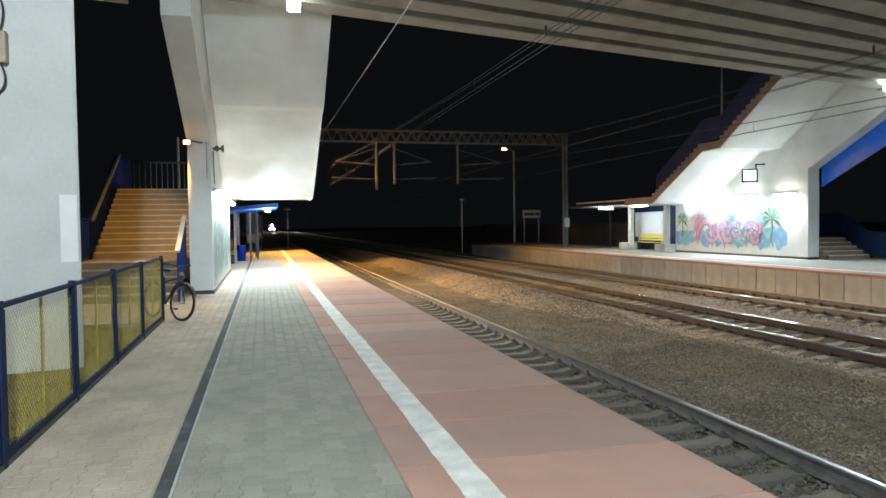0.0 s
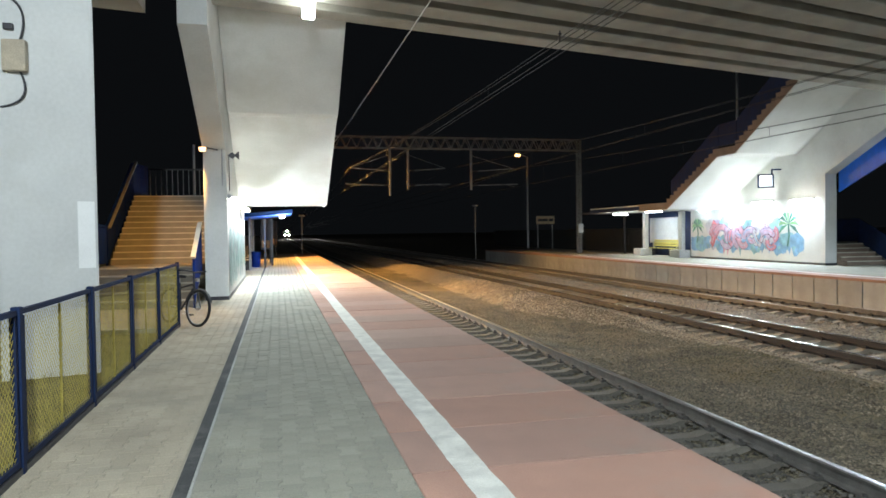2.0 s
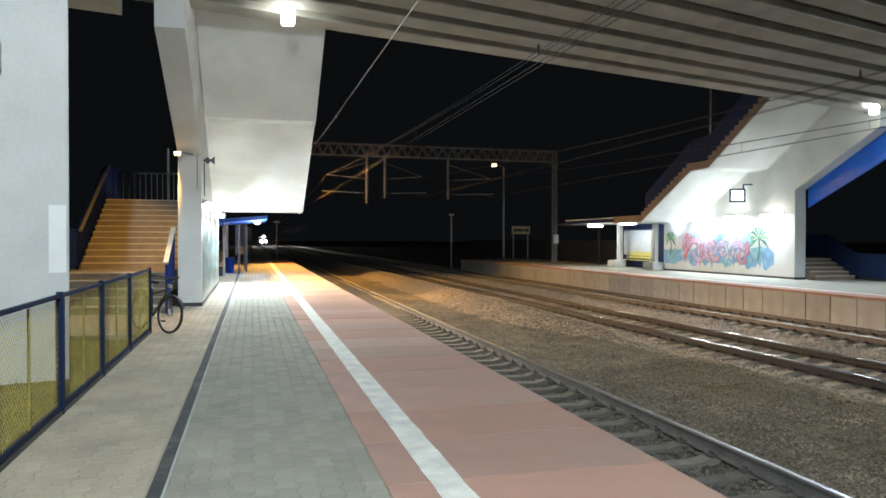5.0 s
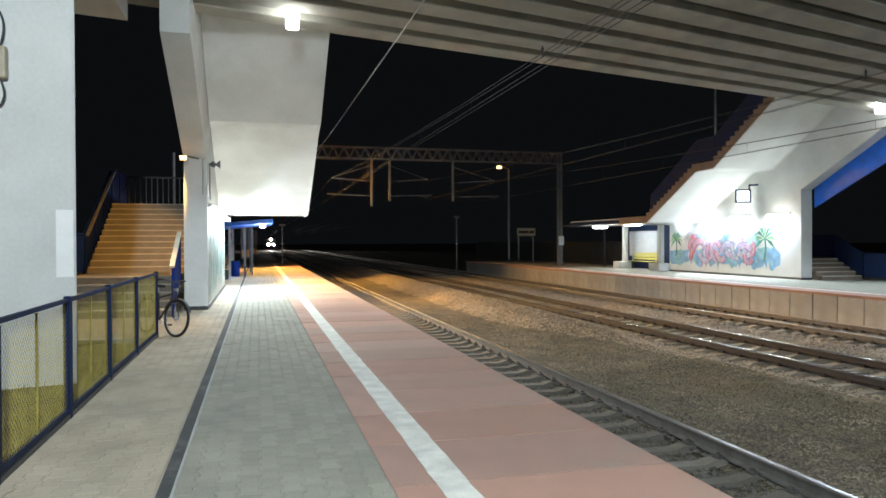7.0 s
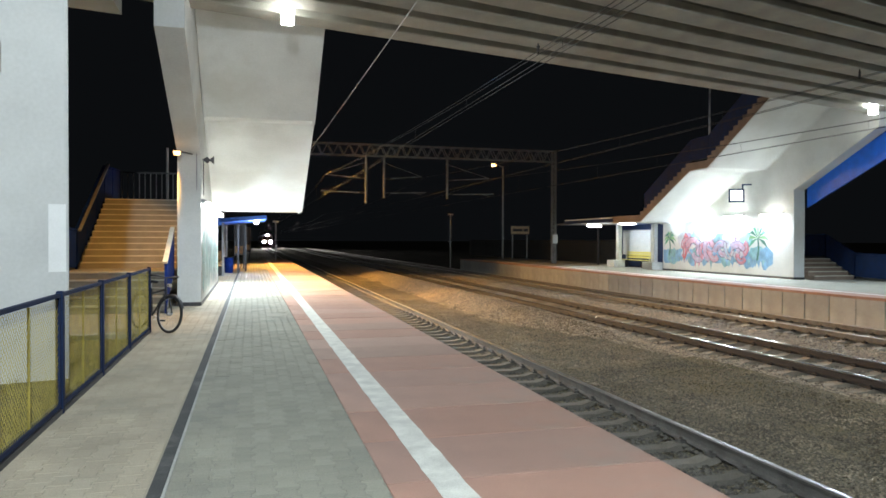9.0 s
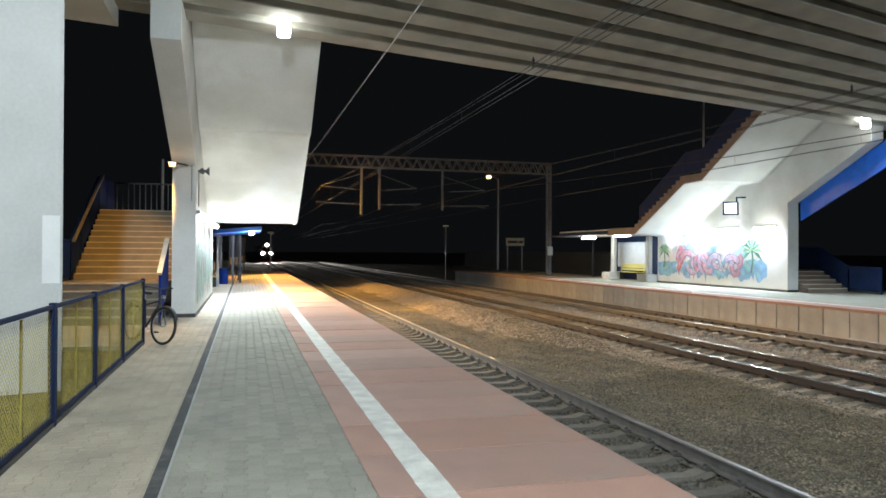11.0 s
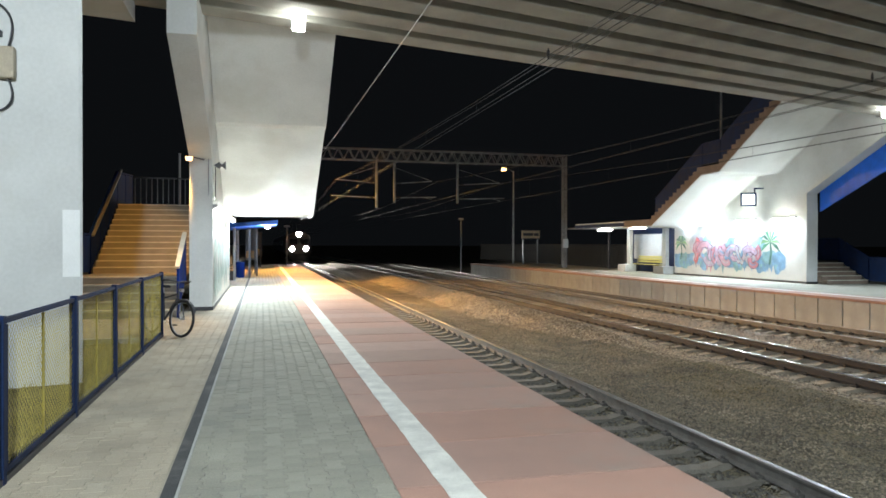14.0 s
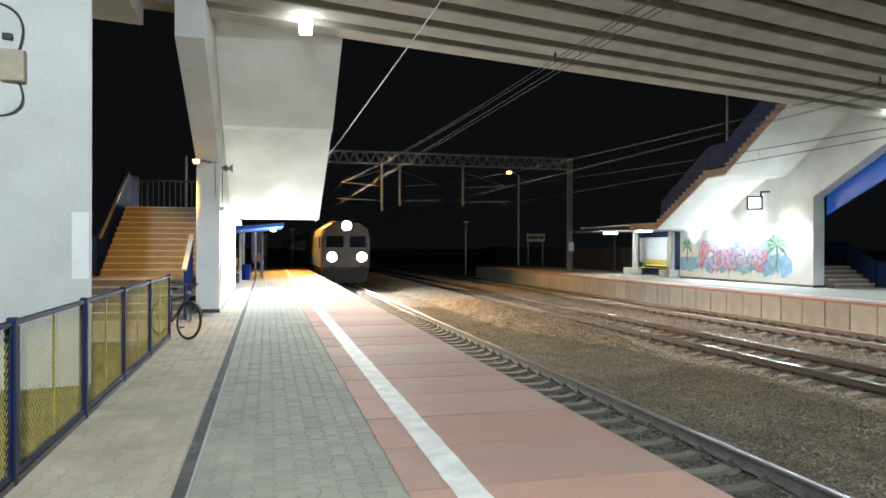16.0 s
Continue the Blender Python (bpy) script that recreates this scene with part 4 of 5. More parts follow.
# ---- overhead line ----
def build_gantry():
    y = 45.3
    g = thing("overhead_gantry", "grey lattice steel portal carrying the overhead wires across the tracks", "gantry")
    for x, z0 in ((20.15, 0.0), (-3.2, -1.0)):
        bm = bmesh.new()
        for a in (-0.11, 0.11):
            for b in (-0.11, 0.11):
                bar(bm, (x + a, y + b, z0), (x + a, y + b, 7.78), 0.07, 0.07)
        n = 14
        for k in range(n):
            za, zb = z0 + (7.62 - z0) * k / n, z0 + (7.62 - z0) * (k + 1) / n
            s = 1 if k % 2 else -1
            for b in (-0.11, 0.11):
                bar(bm, (x - 0.11 * s, y + b, za), (x + 0.11 * s, y + b, zb), 0.035, 0.035)
                bar(bm, (x + b, y - 0.11 * s, za), (x + b, y + 0.11 * s, zb), 0.035, 0.035)
        part("mast", bm, M_MAST, g)
    bm = bmesh.new()
    z0, z1 = 7.01, 7.72
    for a in (-0.22, 0.22):
        for z in (z0, z1):
            bar(bm, (-3.3, y + a, z), (20.2, y + a, z), 0.075, 0.075)
    part("chord", bm, M_MAST, g)
    n = 34
    for a in (-0.22, 0.22):
        bm = bmesh.new()
        for k in range(n):
            xa, xb = -3.2 + 23.2 * k / n, -3.2 + 23.2 * (k + 1) / n
            bar(bm, (xa, y + a, z0), ((xa + xb) / 2, y + a, z1), 0.045, 0.045)
            bar(bm, ((xa + xb) / 2, y + a, z1), (xb, y + a, z0), 0.045, 0.045)
        part("lacing", bm, M_MAST, g)
    for x, zb in ((7.10, 3.96), (8.27, 4.32), (12.51, 4.34)):
        part("drop_tube", rods(((x, y, 7.03), (x, y, zb), 0.075), n=10), M_MAST, g)
    part("lamp_box", shape((19.97, 20.33, 45.0, 45.12, 1.4, 2.0), bevel=0.02), M_CONC, g, "pale cabinet on the mast")
    for x0, x1 in ((7.10, 4.55), (8.27, 10.75), (12.51, 15.45)):
        s = 1 if x1 > x0 else -1
        bm = bmesh.new()
        rod(bm, (x0, y, 5.55), (x1, y, 5.75), 0.028, 8)
        rod(bm, (x0, y, 4.62), (x1 + s * 0.3, y, 4.72), 0.028, 8)
        rod(bm, (x0, y, 6.6), (x1, y, 5.75), 0.016, 6)
        rod(bm, (x1 - s * 0.6, y, 4.7), (x1, y, 4.56), 0.014, 6)
        part("cantilever", bm, M_MAST, g)
        for z in (5.57, 4.64):
            bm = bmesh.new()
            rod(bm, (x0 + s * 0.10, y, z), (x0 + s * 0.42, y, z), 0.035, 10)
            for q in range(4):
                rod(bm, (x0 + s * (0.14 + q * 0.07), y, z), (x0 + s * (0.165 + q * 0.07), y, z), 0.065, 10)
            part("insulator", bm, M_RUST, g)


def wire(pts, r):
    bm = bmesh.new()
    for a, b in zip(pts, pts[1:]):
        rod(bm, a, b, r, 5, cap=False)
    return bm


def build_wires():
    for cx in TRACKS:
        w = thing("overhead_wire", "thin dark overhead contact and carrier wires above the track", "overhead wire", group="overhead wires")
        for dx in (-0.06, 0.06):
            part("contact_wire", wire([(cx + dx, y, 4.52) for y in (-30, 10, 45.3, 110, 180, 300, 450)], 0.0065), M_WIRE, w)
        top = lambda y: 4.70 + 1.05 * min(1, max(0, (y - 10) / 35.3)) ** 1.6 if y < 45.3 else 5.75 - 0.7 * math.sin((y - 45.3) % 65 / 65 * math.pi)
        for dx in (-0.05, 0.05):
            part("carrier_wire", wire([(cx + dx, y, top(y)) for y in list(range(-30, 46, 5)) + [45.3] + list(range(52, 450, 9))], 0.0065), M_WIRE, w)
        # a ribbed insulator on the carrier where it dips under the bridge
        if cx < 12:
            bm = bmesh.new()
            rod(bm, (cx, 10.95, top(10.95) - 0.02), (cx, 10.95, top(10.95) + 0.16), 0.012, 8)
            for q in range(2):
                rod(bm, (cx, 10.95, top(10.95) + 0.04 + 0.05 * q), (cx, 10.95, top(10.95) + 0.065 + 0.05 * q), 0.028, 10)
            part("insulator", bm, M_RUST, w)
        for y in list(range(10, 45, 5)) + list(range(52, 120, 8)):
            part("dropper", wire([(cx, y, 4.52), (cx, y, top(y))], 0.004), M_WIRE, w)
    w = thing("feeder_cable", "thin feeder cable running over the platform edge", "cable")
    part("cable", wire([(2.62, -20, 5.46), (2.62, 12, 5.56), (2.62, 27, 5.68), (2.62, 33, 5.80), (2.62, 60, 6.4), (2.62, 120, 7.0)], 0.011), M_POLE, w)


# ---- fence, bicycle ----
def build_fence():
    f = thing("fence", "dark blue steel fence with yellow wire mesh panels along the platform", "fence")
    x = -1.735
    ys = [3.40, 5.30, 7.22, 9.08, 11.02, 13.12]
    me = mesh("post", shape((-0.03, 0.03, -0.035, 0.035, -0.05, 1.13), bevel=0.008), M_BLUE)
    for y in ys:
        ob = new("post", me)
        ob.parent, ob.location = f, (x, y, 0)
    for ya, yb in zip(ys, ys[1:]):
        a, b = ya + 0.06, yb - 0.06
        frame_ob = part("panel_frame", shape((x - 0.02, x + 0.02, a, b, 1.075, 1.11), (x - 0.02, x + 0.02, a, b, 0.06, 0.10),
                                             (x - 0.018, x + 0.018, a, a + 0.035, 0.10, 1.065), (x - 0.018, x + 0.018, b - 0.035, b, 0.10, 1.065)), M_BLUE, f)
        bm = bmesh.new()
        h, w = 0.965, b - a - 0.07
        p = 0.056
        for s in (0, 1):
            k = -int(h / p)
            while k * p < w:
                u0, v0, u1, v1 = k * p, 0.0, k * p + h, h
                if u0 < 0:
                    v0 -= u0
                    u0 = 0
                if u1 > w:
                    v1 -= u1 - w
                    u1 = w
                if u1 > u0 + 0.01:
                    yy = (lambda u: a + 0.035 + (u if s == 0 else w - u))
                    bar(bm, (x + 0.004 * (1 - 2 * s), yy(u0), 0.10 + v0), (x + 0.004 * (1 - 2 * s), yy(u1), 0.10 + v1), 0.0028, 0.0028)
                k += 1
        part("wire_mesh", bm, M_YELLOW, frame_ob, "yellow-painted woven wire mesh")
        part("centre_bar", shape((x - 0.008, x + 0.008, (a + b) / 2 - 0.012, (a + b) / 2 + 0.012, 0.10, 1.065)), M_YELLOW, frame_ob)
    part("toe_rail", shape((x - 0.025, x + 0.025, ys[0], ys[-1], 0.0, 0.045)), M_DARK, f)


def build_bicycle():
    b = thing("bicycle", "black city bicycle parked at the end of the fence", "bicycle", at=pose(-1.70, 13.32, 0, -6, 0, -54) @ Matrix.Scale(0.93, 4))
    # along +x in its own space; wheels of 0.34 m
    def wheel(x, name, steer):
        w = new(name)
        w.parent, w.matrix_basis = b, pose(x, 0, 0.35, 0, 0, steer)
        bm = bmesh.new()
        ring(bm, (0, 0, 0), (0, 1, 0), 0.322, 0.026, 36, 8)
        part("tyre", bm, M_TYRE, w, smooth=True)
        bm = bmesh.new()
        ring(bm, (0, 0, 0), (0, 1, 0), 0.300, 0.009, 36, 6)
        part("rim", bm, M_STEEL, w, smooth=True)
        bm = bmesh.new()
        for k in range(28):
            a = k * math.tau / 28
            rod(bm, (0.02 * math.cos(a + 0.6), 0.02 * (1 if k % 2 else -1), 0.02 * math.sin(a + 0.6)), (0.3 * math.cos(a), 0, 0.3 * math.sin(a)), 0.0016, 4)
        part("spoke", bm, M_STEEL, w)
        part("hub", rods(((0, -0.05, 0), (0, 0.05, 0), 0.022)), M_SILVER, w)
        bm = bmesh.new()
        last = None
        for k in range(11):
            a = radians(20 + k * 14)
            o = [bm.verts.new((0.365 * math.cos(a), s, 0.365 * math.sin(a))) for s in (-0.028, 0.028)] + [bm.verts.new((0.372 * math.cos(a), s, 0.372 * math.sin(a))) for s in (0.028, -0.028)]
            if last:
                for i in range(4):
                    bm.faces.new((last[i], last[(i + 1) % 4], o[(i + 1) % 4], o[i]))
            last = o
        part("mudguard", bm, M_DARK, w)
        return w
    wheel(-0.53, "rear_wheel", 0)
    wheel(0.53, "front_wheel", 8)
    F = lambda *p: p
    part("frame", rods((F(-0.08, 0, 0.29), F(-0.20, 0, 0.80), 0.016), (F(-0.08, 0, 0.29), F(0.34, 0, 0.74), 0.018), (F(-0.17, 0, 0.70), F(0.33, 0, 0.80), 0.016),
                       (F(-0.08, 0, 0.29), F(-0.53, 0.05, 0.35), 0.010), (F(-0.08, 0, 0.29), F(-0.53, -0.05, 0.35), 0.010), (F(-0.17, 0, 0.70), F(-0.53, 0.05, 0.35), 0.009),
                       (F(-0.17, 0, 0.70), F(-0.53, -0.05, 0.35), 0.009), (F(0.35, 0, 0.72), F(0.31, 0, 0.90), 0.020)), M_DARK, b)
    part("fork", rods((F(0.36, 0.05, 0.70), F(0.53, 0.05, 0.35), 0.011), (F(0.36, -0.05, 0.70), F(0.53, -0.05, 0.35), 0.011), (F(0.36, -0.06, 0.70), F(0.36, 0.06, 0.70), 0.014)), M_DARK, b)
    part("handlebar", rods((F(0.31, 0, 0.90), F(0.30, 0, 1.02), 0.014), (F(0.30, 0, 1.02), F(0.34, 0.22, 1.05), 0.012), (F(0.30, 0, 1.02), F(0.34, -0.22, 1.05), 0.012),
                           (F(0.34, 0.22, 1.05), F(0.18, 0.30, 1.04), 0.013), (F(0.34, -0.22, 1.05), F(0.18, -0.30, 1.04), 0.013)), M_DARK, b)
    for s in (-1, 1):
        part("grip", rods((F(0.26, s * 0.26, 1.045), F(0.14, s * 0.315, 1.04), 0.018)), M_TYRE, b)
    bm = shape((-0.36, -0.08, -0.07, 0.07, 0.90, 0.955), bevel=0.025)
    part("saddle", bm, M_TYRE, b)
    part("seat_post", rods((F(-0.20, 0, 0.78), F(-0.225, 0, 0.91), 0.013)), M_SILVER, b)
    bm = bmesh.new()
    ring(bm, (-0.08, 0.06, 0.29), (0, 1, 0), 0.085, 0.006, 20, 5)
    rod(bm, (-0.08, 0.06, 0.29), (0.05, 0.09, 0.20), 0.009)
    rod(bm, (-0.08, -0.06, 0.29), (-0.21, -0.09, 0.38), 0.009)
    part("crank", bm, M_SILVER, b)
    part("pedal", shape((0.0, 0.10, 0.08, 0.17, 0.19, 0.215)), M_TYRE, b)
    part("pedal", shape((-0.26, -0.16, -0.17, -0.08, 0.37, 0.395)), M_TYRE, b)
    part("headlight", rods((F(0.40, 0, 0.88), F(0.47, 0, 0.875), 0.032)), M_SILVER, b)
    part("luggage_rack", rods((F(-0.22, 0.06, 0.74), F(-0.72, 0.06, 0.75), 0.006), (F(-0.22, -0.06, 0.74), F(-0.72, -0.06, 0.75), 0.006), (F(-0.72, -0.06, 0.75), F(-0.72, 0.06, 0.75), 0.006),
                              (F(-0.66, 0.06, 0.745), F(-0.53, 0.06, 0.36), 0.005), (F(-0.66, -0.06, 0.745), F(-0.53, -0.06, 0.36), 0.005)), M_DARK, b)


def build_verge():
    bm = bmesh.new()
    ys = np.linspace(-20, 120, 90)
    xs = -1.86 - (np.linspace(0, 1, 50) ** 2) * 60
    rows_v = [[bm.verts.new((x, y, -0.06 + (0.05 * noise.noise((x * 0.7, y * 0.7, 2)) if x < -1.95 else 0) - 0.10 * min(1, max(0, (-x - 5) / 10)))) for x in xs] for y in ys]
    for a, b in zip(rows_v, rows_v[1:]):
        for i in range(len(a) - 1):
            bm.faces.new((a[i], a[i + 1], b[i + 1], b[i]))
    single("grass_verge", bm, M_GRASS, "dry yellowish grass verge behind the fence", kind="structure", smooth=True)
    rng = random.Random(9)
    V, F = [], []
    for k in range(9000):
        x, y = -1.95 - rng.random() ** 1.5 * 4.5, rng.uniform(3.0, 12.7)
        if -3.2 < x < -2.1 and 9.1 < y < 10.3:
            continue
        h, a, l = rng.uniform(0.04, 0.14), rng.uniform(0, 6.3), rng.uniform(-0.05, 0.05)
        i = len(V)
        c, s = math.cos(a) * 0.006, math.sin(a) * 0.006
        V += [(x - c, y - s, -0.07), (x + c, y + s, -0.07), (x + l, y + l * 0.6, -0.07 + h)]
        F.append((i, i + 1, i + 2))
    me = bpy.data.meshes.new("grass")
    me.from_pydata(V, [], F)
    me.materials.append(M_BLADE)
    tagged(new("grass", me), "tufts of dry yellow grass behind the fence", "grass", kind="stuff")
    # paved apron before the stairs
    single("stair_apron", shape((-4.6, -1.91, 12.95, 16.62, -0.1, 0.0), bevel=0.01), M_SAND_L, "paved apron at the foot of the stairs", kind="structure")
    single("kerb", shape((-4.6, -1.91, 12.78, 12.94, -0.12, 0.03), bevel=0.02), M_PLATWALL, "low kerb before the stair apron", kind="structure")


# ---- shelters and platform furniture ----
def build_near_canopy():
    c = thing("platform_canopy", "waiting canopy with a bright blue roof edge", "canopy")
    bm = bmesh.new()
    prism(bm, [(-1.75, 2.30), (0.62, 2.50), (0.62, 2.66), (-1.75, 2.46)], 31.5, 37.5, "y")
    part("roof", bm, M_BLUE_B, c)
    for x, y in ((-1.22, 32.6), (-0.62, 35.2), (-1.22, 37.0), (-0.30, 37.2)):
        part("post", shape((x - 0.05, x + 0.05, y - 0.05, y + 0.05, 0, 2.36)), M_DARK if x > -1 else M_STEEL, c)
    part("lamp_tube", shape((0.1, 0.30, 32.2, 33.6, 2.33, 2.39), bevel=0.02), M_GLOW, c, "glowing white tube lamp")
    part("back_panel", shape((-1.72, -1.68, 31.8, 37.2, 0.15, 2.2)), M_GLASS, c)
    b = thing("litter_bin", "dark blue round litter bin under the canopy", "litter bin")
    bm = bmesh.new()
    rod(bm, (-1.06, 35.7, 0.0), (-1.06, 35.7, 0.72), 0.19, 16, 0.23)
    part("body", bm, M_BLUE_P, b)
    part("rim", rods(((-1.06, 35.7, 0.72), (-1.06, 35.7, 0.76), 0.245), n=16), M_BLUE, b)
    for y in (33.4, 36.6, 39.5):
        n = thing("platform_bench", "varnished wooden bench under the canopy", "bench", group="near benches")
        part("seat", shape((-1.62, -1.2, y - 0.6, y + 0.6, 0.42, 0.46), bevel=0.01), M_WOOD, n)
        part("backrest", shape((-1.66, -1.62, y - 0.6, y + 0.6, 0.55, 1.0), bevel=0.01), M_WOOD, n)
        for d in (-0.5, 0.5):
            part("leg", shape((-1.58, -1.25, y + d - 0.03, y + d + 0.03, 0, 0.42)), M_DARK, n)
    for x, y, h in ((-0.42, 40.2, 2.6), (-0.16, 52.0, 2.5)):
        p = thing("notice_board", "dark notice board on a post beyond the canopy", "notice board", group="notice boards")
        part("post", shape((x - 0.04, x + 0.04, y - 0.04, y + 0.04, 0, h)), M_DARK, p)
        part("board", shape((x - 0.5, x + 0.12, y - 0.03, y + 0.03, 0.75, h), bevel=0.01), M_DARK, p)
        part("paper", shape((x - 0.45, x + 0.07, y - 0.036, y - 0.031, 0.85, 1.25)), M_WOOD, p)


def build_far_shelter():
    s = thing("waiting_shelter", "open waiting shelter with pale posts under the far landing", "shelter")
    for y in (39.05, 35.1):
        part("post", shape((21.58, 21.80, y - 0.17, y + 0.17, 0.35, 2.6), bevel=0.02), M_PLATWALL, s)
    for y0, y1 in ((38.75, 39.65), (34.55, 35.55)):
        part("plinth", shape((21.2, 21.95, y0, y1, 0, 0.42), bevel=0.02), M_PLATWALL, s)
    part("back_wall", shape((22.6, 22.7, 34.5, 40.5, 0, 2.6)), M_BLUE, s)
    p = thing("poster_case", "large pale timetable case in the far shelter", "poster case")
    part("frame", shape((22.3, 22.38, 36.4, 39.65, 0.75, 2.25), bevel=0.02), M_STEEL, p)
    part("sheet", shape((22.285, 22.297, 36.48, 39.57, 0.82, 2.18)), M_CLOCK, p, "pale printed sheet")
    for y in (36.6, 39.2):
        part("leg", shape((22.31, 22.37, y, y + 0.1, 0, 0.75)), M_STEEL, p)
    b = thing("bench", "bright yellow slatted bench in the far shelter", "bench")
    for k in range(3):
        part("seat_slat", shape((21.82 + k * 0.12, 21.92 + k * 0.12, 36.0, 38.95, 0.44, 0.475), bevel=0.006), M_BENCH, b)
    for k in range(3):
        part("back_slat", shape((22.19 + k * 0.02, 22.22 + k * 0.02, 36.0, 38.95, 0.56 + k * 0.14, 0.67 + k * 0.14), bevel=0.006), M_BENCH, b)
    for y in (36.7, 38.8):
        part("leg", shape((21.86, 22.18, y - 0.03, y + 0.03, 0, 0.44)), M_DARK, b)
    t = thing("tube_lamp", "glowing white tube lamp under the far roof edge", "lamp", group="shelter lamps")
    part("housing", shape((19.7, 20.3, 38.7, 39.3, 2.52, 2.58)), M_STEEL, t)
    part("tube", shape((19.62, 20.38, 38.8, 39.2, 2.44, 2.53), bevel=0.03), M_GLOW, t)
    t = thing("tube_lamp", "glowing white tube lamp under the far landing", "lamp", group="shelter lamps")
    part("tube", shape((20.7, 21.2, 36.3, 37.3, 2.54, 2.60), bevel=0.02), M_GLOW, t)
    r = thing("shelter_roof", "thin dark roof beside the far landing", "roof", kind="structure")
    part("sheet", shape((19.2, 22.4, 40.7, 42.9, 2.60, 2.68)), M_DARK, r)
    for x, y in ((22.2, 42.7),):
        part("post", shape((x - 0.05, x + 0.05, y - 0.05, y + 0.05, 0, 2.6)), M_DARK, r)
    # lit box sign hung on a bracket from the flight above the graffiti
    g = thing("platform_sign", "lit white box sign in a dark blue frame above the graffiti", "sign", at=pose(21.25, 27.62, 3.66, 0, 0, -38) @ Matrix.Scale(0.84, 4))
    part("case", shape((-0.40, 0.40, -0.10, 0.10, -0.36, 0.36), bevel=0.02), M_BLUE, g)
    part("face", shape((-0.30, 0.30, -0.112, -0.101, -0.27, 0.27)), M_GLOW_SIGN, g, "glowing white sign face")
    part("face", shape((-0.30, 0.30, 0.101, 0.112, -0.27, 0.27)), M_GLOW_SIGN, g, "glowing white sign face")
    part("bracket", shape((0.26, 0.34, -0.04, 0.04, 0.36, 0.62), (0.30, 0.75, -0.03, 0.03, 0.54, 0.62)), M_BLUE, g)
    # station name board: its words cannot be read
    n = thing("name_board", "station name board on two posts, orange lamplight in its paint", "sign", at=pose(0.27, 0, 0.02))
    # the street lamps' orange light is put into the board's cream colour
    part("board", shape((20.05, 21.60, 54.0, 54.06, 2.10, 2.72), bevel=0.01), M_SIGN_TINT, n)
    part("border", shape((20.0, 21.65, 54.01, 54.05, 2.05, 2.10), (20.0, 21.65, 54.01, 54.05, 2.72, 2.77)), M_DARK, n)
    part("text_bar", shape((20.17, 21.02, 53.985, 53.998, 2.30, 2.52), (21.10, 21.50, 53.985, 53.998, 2.30, 2.52)), M_DARK, n)
    for x in (20.2, 21.45):
        part("post", shape((x - 0.04, x + 0.04, 54.07, 54.13, -0.02, 2.7)), M_STEEL, n)
    # dark palisade behind the far platform; its paint is darkened against the headlamps' light
    f = thing("palisade_fence", "dark upright palisade fence behind the far platform", "fence")
    for z in (0.3, 1.35):
        part("rail", shape((23.4, 23.45, 41, 75, z, z + 0.06)), M_PALE, f)
    me = mesh("pale", shape((23.36, 23.39, -0.05, 0.05, 0, 1.65)), M_PALE)
    for k in range(200):
        ob = new("pale", me)
        ob.parent, ob.location = f, (0, 41.1 + k * 0.17, 0)


# ---- the train ----
def hood(x, y, z, r=0.285, deep=0.34, n=20):
    """A tube added round a headlamp to narrow its spill of light."""
    bm = bmesh.new()
    loops = []
    for q, yy in ((r, y), (r, y - deep), (r - 0.012, y - deep), (r - 0.012, y)):
        loops.append([bm.verts.new((x + q * math.cos(k * math.tau / n), yy, z + q * math.sin(k * math.tau / n))) for k in range(n)])
    for p, w in zip(loops, loops[1:] + loops[:1]):
        for k in range(n):
            bm.faces.new((p[k], p[(k + 1) % n], w[(k + 1) % n], w[k]))
    return bm


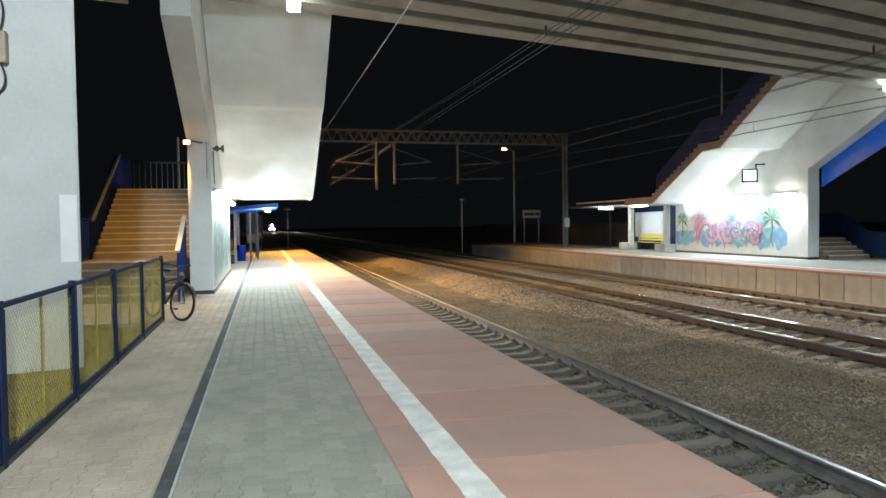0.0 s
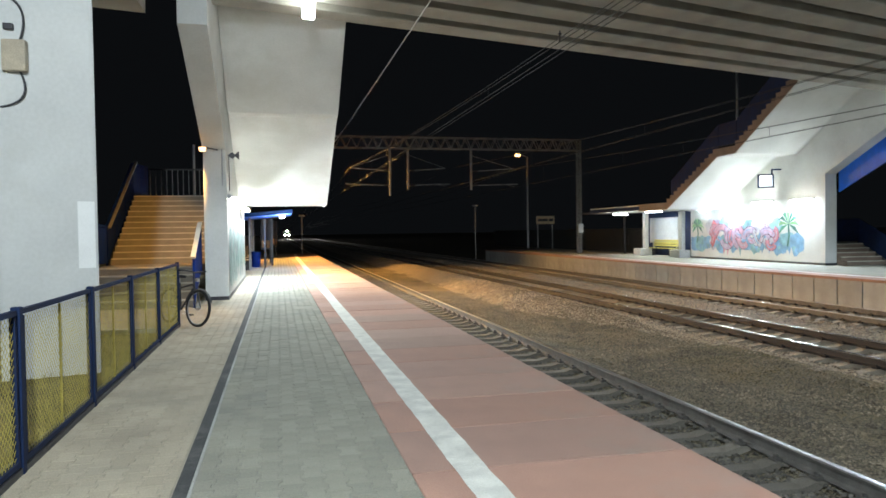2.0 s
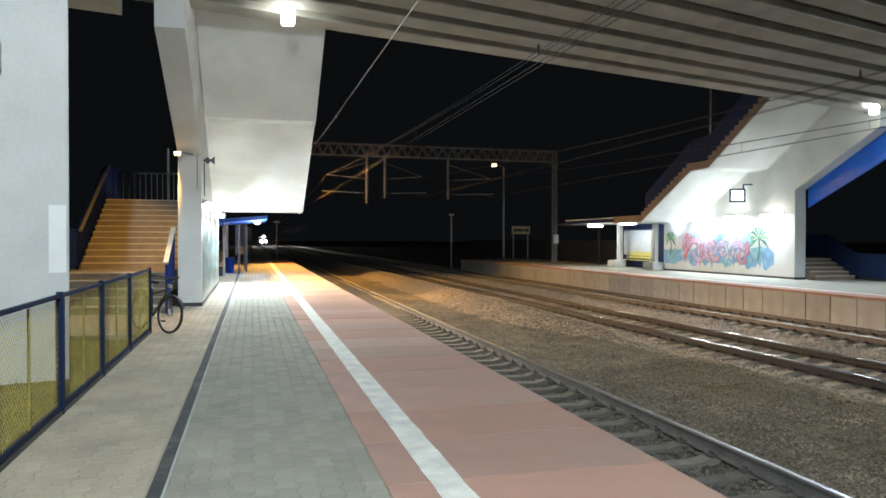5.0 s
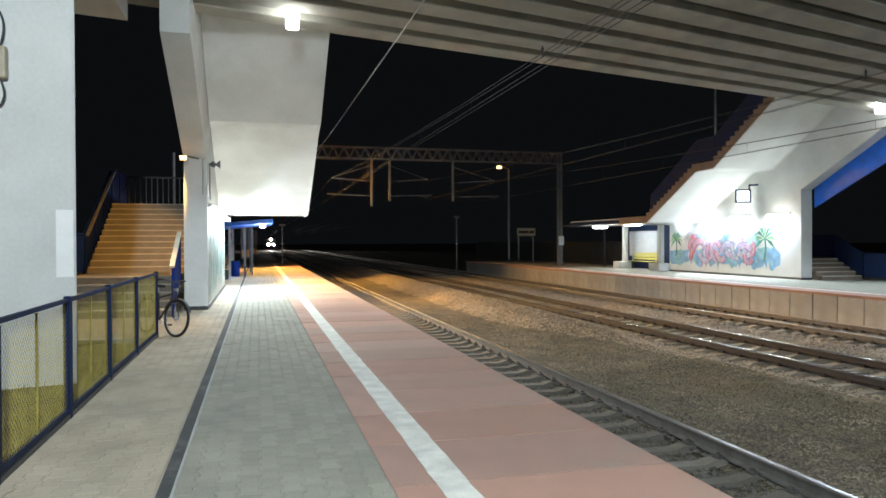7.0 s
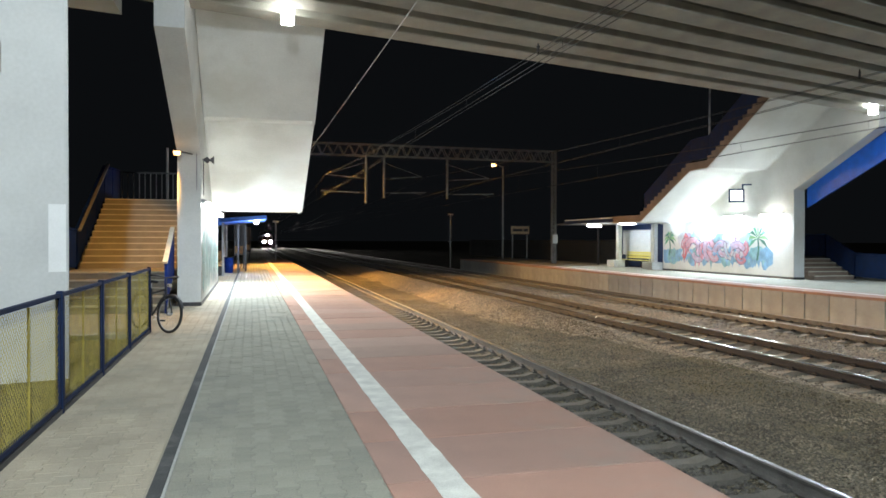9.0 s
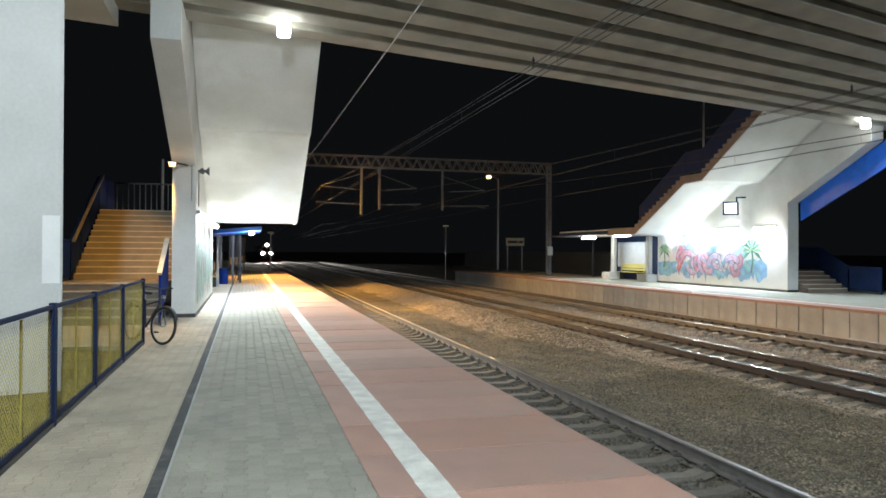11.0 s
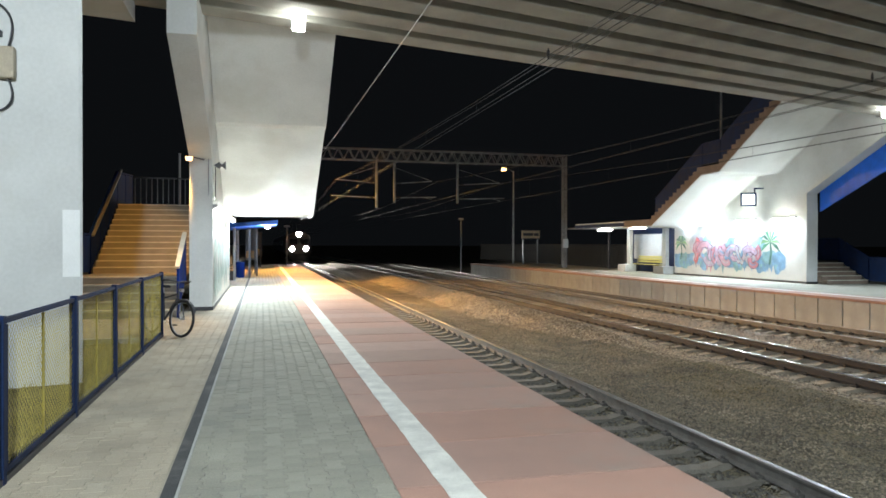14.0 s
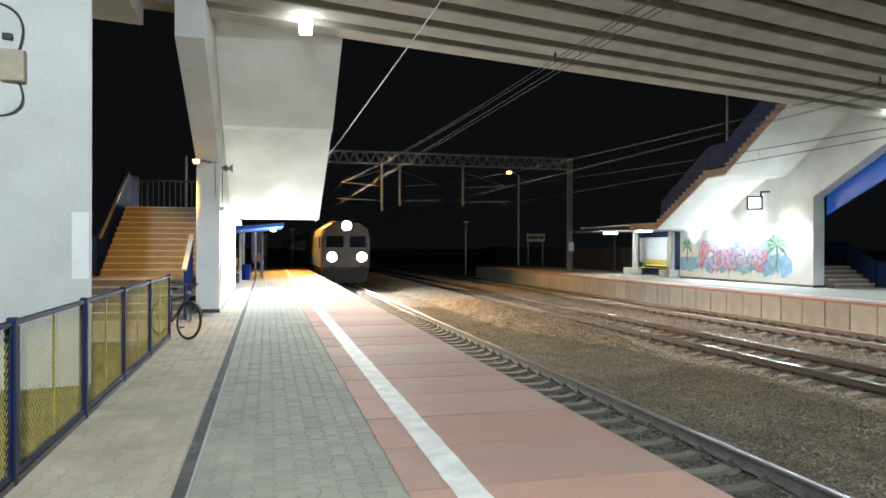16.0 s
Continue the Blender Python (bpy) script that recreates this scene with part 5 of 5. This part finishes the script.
def build_train():
    t = thing("locomotive", "cream and blue locomotive with three blazing headlamps", "locomotive", at=pose(TRACKS[0], 42.6, RAIL_Z))
    # front at y = 0, body along +y
    W = 1.5
    bm = bmesh.new()
    sect = [(-W, 1.15), (W, 1.15), (W, 3.05), (W - 0.12, 3.5), (0.8, 3.85), (-0.8, 3.85), (-W + 0.12, 3.5), (-W, 3.05)]
    rings = []
    for y, sx, top in ((0.12, 0.90, 0.0), (0.45, 0.99, 0.0), (0.6, 1.0, 0.0), (15.4, 1.0, 0.0), (15.8, 0.92, 0.0)):
        rings.append([bm.verts.new((u * sx, y + (0.35 * max(0, v - 2.2) / 1.65 if y < 1 else 0), v)) for u, v in sect])
    for a, b in zip(rings, rings[1:]):
        for i in range(len(a)):
            bm.faces.new((a[i], a[(i + 1) % len(a)], b[(i + 1) % len(b)], b[i]))
    bm.faces.new(rings[0][::-1]), bm.faces.new(rings[-1])
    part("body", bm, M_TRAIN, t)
    part("stripe", shape((-W - 0.012, W + 0.012, 0.65, 15.4, 1.2, 1.85)), M_TRAIN_B, t, "dark blue lower band")
    for s in (-1, 1):
        part("windscreen", shape((s * 0.68 - 0.52, s * 0.68 + 0.52, 0.13, 0.42, 2.35, 3.05), bevel=0.03), M_GLASS, t)
        part("side_window", shape((s * W - 0.02, s * W + 0.02, 0.95, 1.75, 2.3, 3.0), bevel=0.008), M_GLASS, t)
        part("cab_door", shape((s * W - 0.015, s * W + 0.018, 2.0, 2.65, 1.25, 3.1), bevel=0.006), M_TRAIN_B, t)
        for k in range(4):
            part("grille", shape((s * W - 0.015, s * W + 0.022, 4.4 + k * 2.4, 5.9 + k * 2.4, 2.35, 3.0), bevel=0.008), M_DARK, t)
        h = part("headlamp", rods(((s * 0.88, 0.14, 1.78), (s * 0.88, -0.05, 1.78), 0.27), n=20), M_STEEL, t)
        part("lens", rods(((s * 0.88, -0.052, 1.78), (s * 0.88, -0.056, 1.78), 0.255), n=20), M_GLOW_H, h, "blazing white headlamp glass")
        part("hood", hood(s * 0.88, -0.03, 1.78), M_UNDER, h)
        b = part("buffer", rods(((s * 0.875, 0.15, 1.05), (s * 0.875, -0.42, 1.05), 0.09), n=12), M_UNDER, t)
        part("buffer_plate", rods(((s * 0.875, -0.42, 1.05), (s * 0.875, -0.47, 1.05), 0.23), n=18), M_UNDER, b)
    h = part("headlamp", rods(((0, 0.75, 3.66), (0, 0.12, 3.66), 0.27), n=20), M_STEEL, t)
    part("lens", rods(((0, 0.118, 3.66), (0, 0.114, 3.66), 0.255), n=20), M_GLOW_H, h, "blazing white top headlamp glass")
    part("hood", hood(0, 0.14, 3.66), M_UNDER, h)
    part("underframe", shape((-1.38, 1.38, 0.1, 15.7, 0.85, 1.16), bevel=0.03), M_UNDER, t)
    bm = bmesh.new()
    prism(bm, [(-1.3, 0.9), (1.3, 0.9), (1.2, 0.25), (-1.2, 0.25)], 0.15, 0.35, "y")
    part("snow_plough", bm, M_UNDER, t)
    part("coupling", shape((-0.1, 0.1, -0.3, 0.15, 0.8, 1.0), (-0.05, 0.05, -0.32, -0.24, 0.4, 0.85)), M_UNDER, t)
    for y in (2.4, 5.4, 10.4, 13.4):
        for s in (-1, 1):
            part("wheel", rods(((s * 0.72, y, 0.6), (s * 0.85, y, 0.6), 0.6), n=24), M_UNDER, t)
    for y in (3.9, 11.9):
        part("bogie_frame", shape((-1.1, -0.95, y - 2.4, y + 2.4, 0.45, 0.85), (0.95, 1.1, y - 2.4, y + 2.4, 0.45, 0.85), bevel=0.02), M_UNDER, t)
    part("roof_hatch", shape((-0.6, 0.6, 4, 12, 3.84, 4.05), bevel=0.05), M_UNDER, t)
    part("pantograph", rods(((-0.5, 12.5, 4.1), (-0.3, 13.6, 4.7), 0.025), ((0.5, 12.5, 4.1), (0.3, 13.6, 4.7), 0.025), ((-0.3, 13.6, 4.7), (-0.3, 12.6, 5.26), 0.02),
                            ((0.3, 13.6, 4.7), (0.3, 12.6, 5.26), 0.02), ((-0.85, 12.6, 5.26), (0.85, 12.6, 5.26), 0.03)), M_UNDER, t)
    cars = []
    for k in range(4):
        c = thing("railway_coach", "dark blue passenger coach behind the locomotive", "coach", group="coaches", at=pose(TRACKS[0], 42.6 + 16.6 + k * 25, RAIL_Z))
        bm = bmesh.new()
        prism(bm, [(-1.45, 1.1), (1.45, 1.1), (1.45, 3.1), (1.2, 3.7), (0.6, 4.0), (-0.6, 4.0), (-1.2, 3.7), (-1.45, 3.1)], 0.0, 24.5, "y")
        part("body", bm, M_TRAIN_B, c)
        part("underframe", shape((-1.3, 1.3, 0.3, 24.2, 0.8, 1.09)), M_UNDER, c)
        for w in range(10):
            for s in (-1, 1):
                part("window", shape((s * 1.45 - 0.02, s * 1.45 + 0.02, 2.2 + w * 2.1, 3.5 + w * 2.1, 2.0, 2.9), bevel=0.008), M_GLASS, c)
        for y in (2.5, 5.0, 19.5, 22.0):
            for s in (-1, 1):
                part("wheel", rods(((s * 0.72, y, 0.46), (s * 0.85, y, 0.46), 0.46), n=18), M_UNDER, c)
        cars.append(c)
    return t, cars


build_bridge()
build_pier()
build_stairs()
build_balustrades()
build_graffiti()
build_lamps()
build_posts()
build_gantry()
build_wires()
build_fence()
build_bicycle()
build_verge()
build_near_canopy()
build_far_shelter()
LOCO, COACHES = build_train()
build_stones()
build_red_slabs(PLATFORM)
build_pavers(PLATFORM)

END_Y = 42.6              # the locomotive's nose at the end


def nose(t):
    """Where the locomotive's nose is: it gains a little speed on the way."""
    s = 16.0 - t
    return END_Y + 25.5 * s - 0.22 * s * s


def motions():
    ts = [0.0, 2.0, 4.0, 6.0, 8.0, 10.0, 12.0, 14.0, 15.0, 16.0]
    walk(LOCO, [(t, pose(TRACKS[0], nose(t), RAIL_Z)) for t in ts])
    for k, c in enumerate(COACHES):
        walk(c, [(t, pose(TRACKS[0], nose(t) + 16.6 + k * 25, RAIL_Z)) for t in ts])


motions()
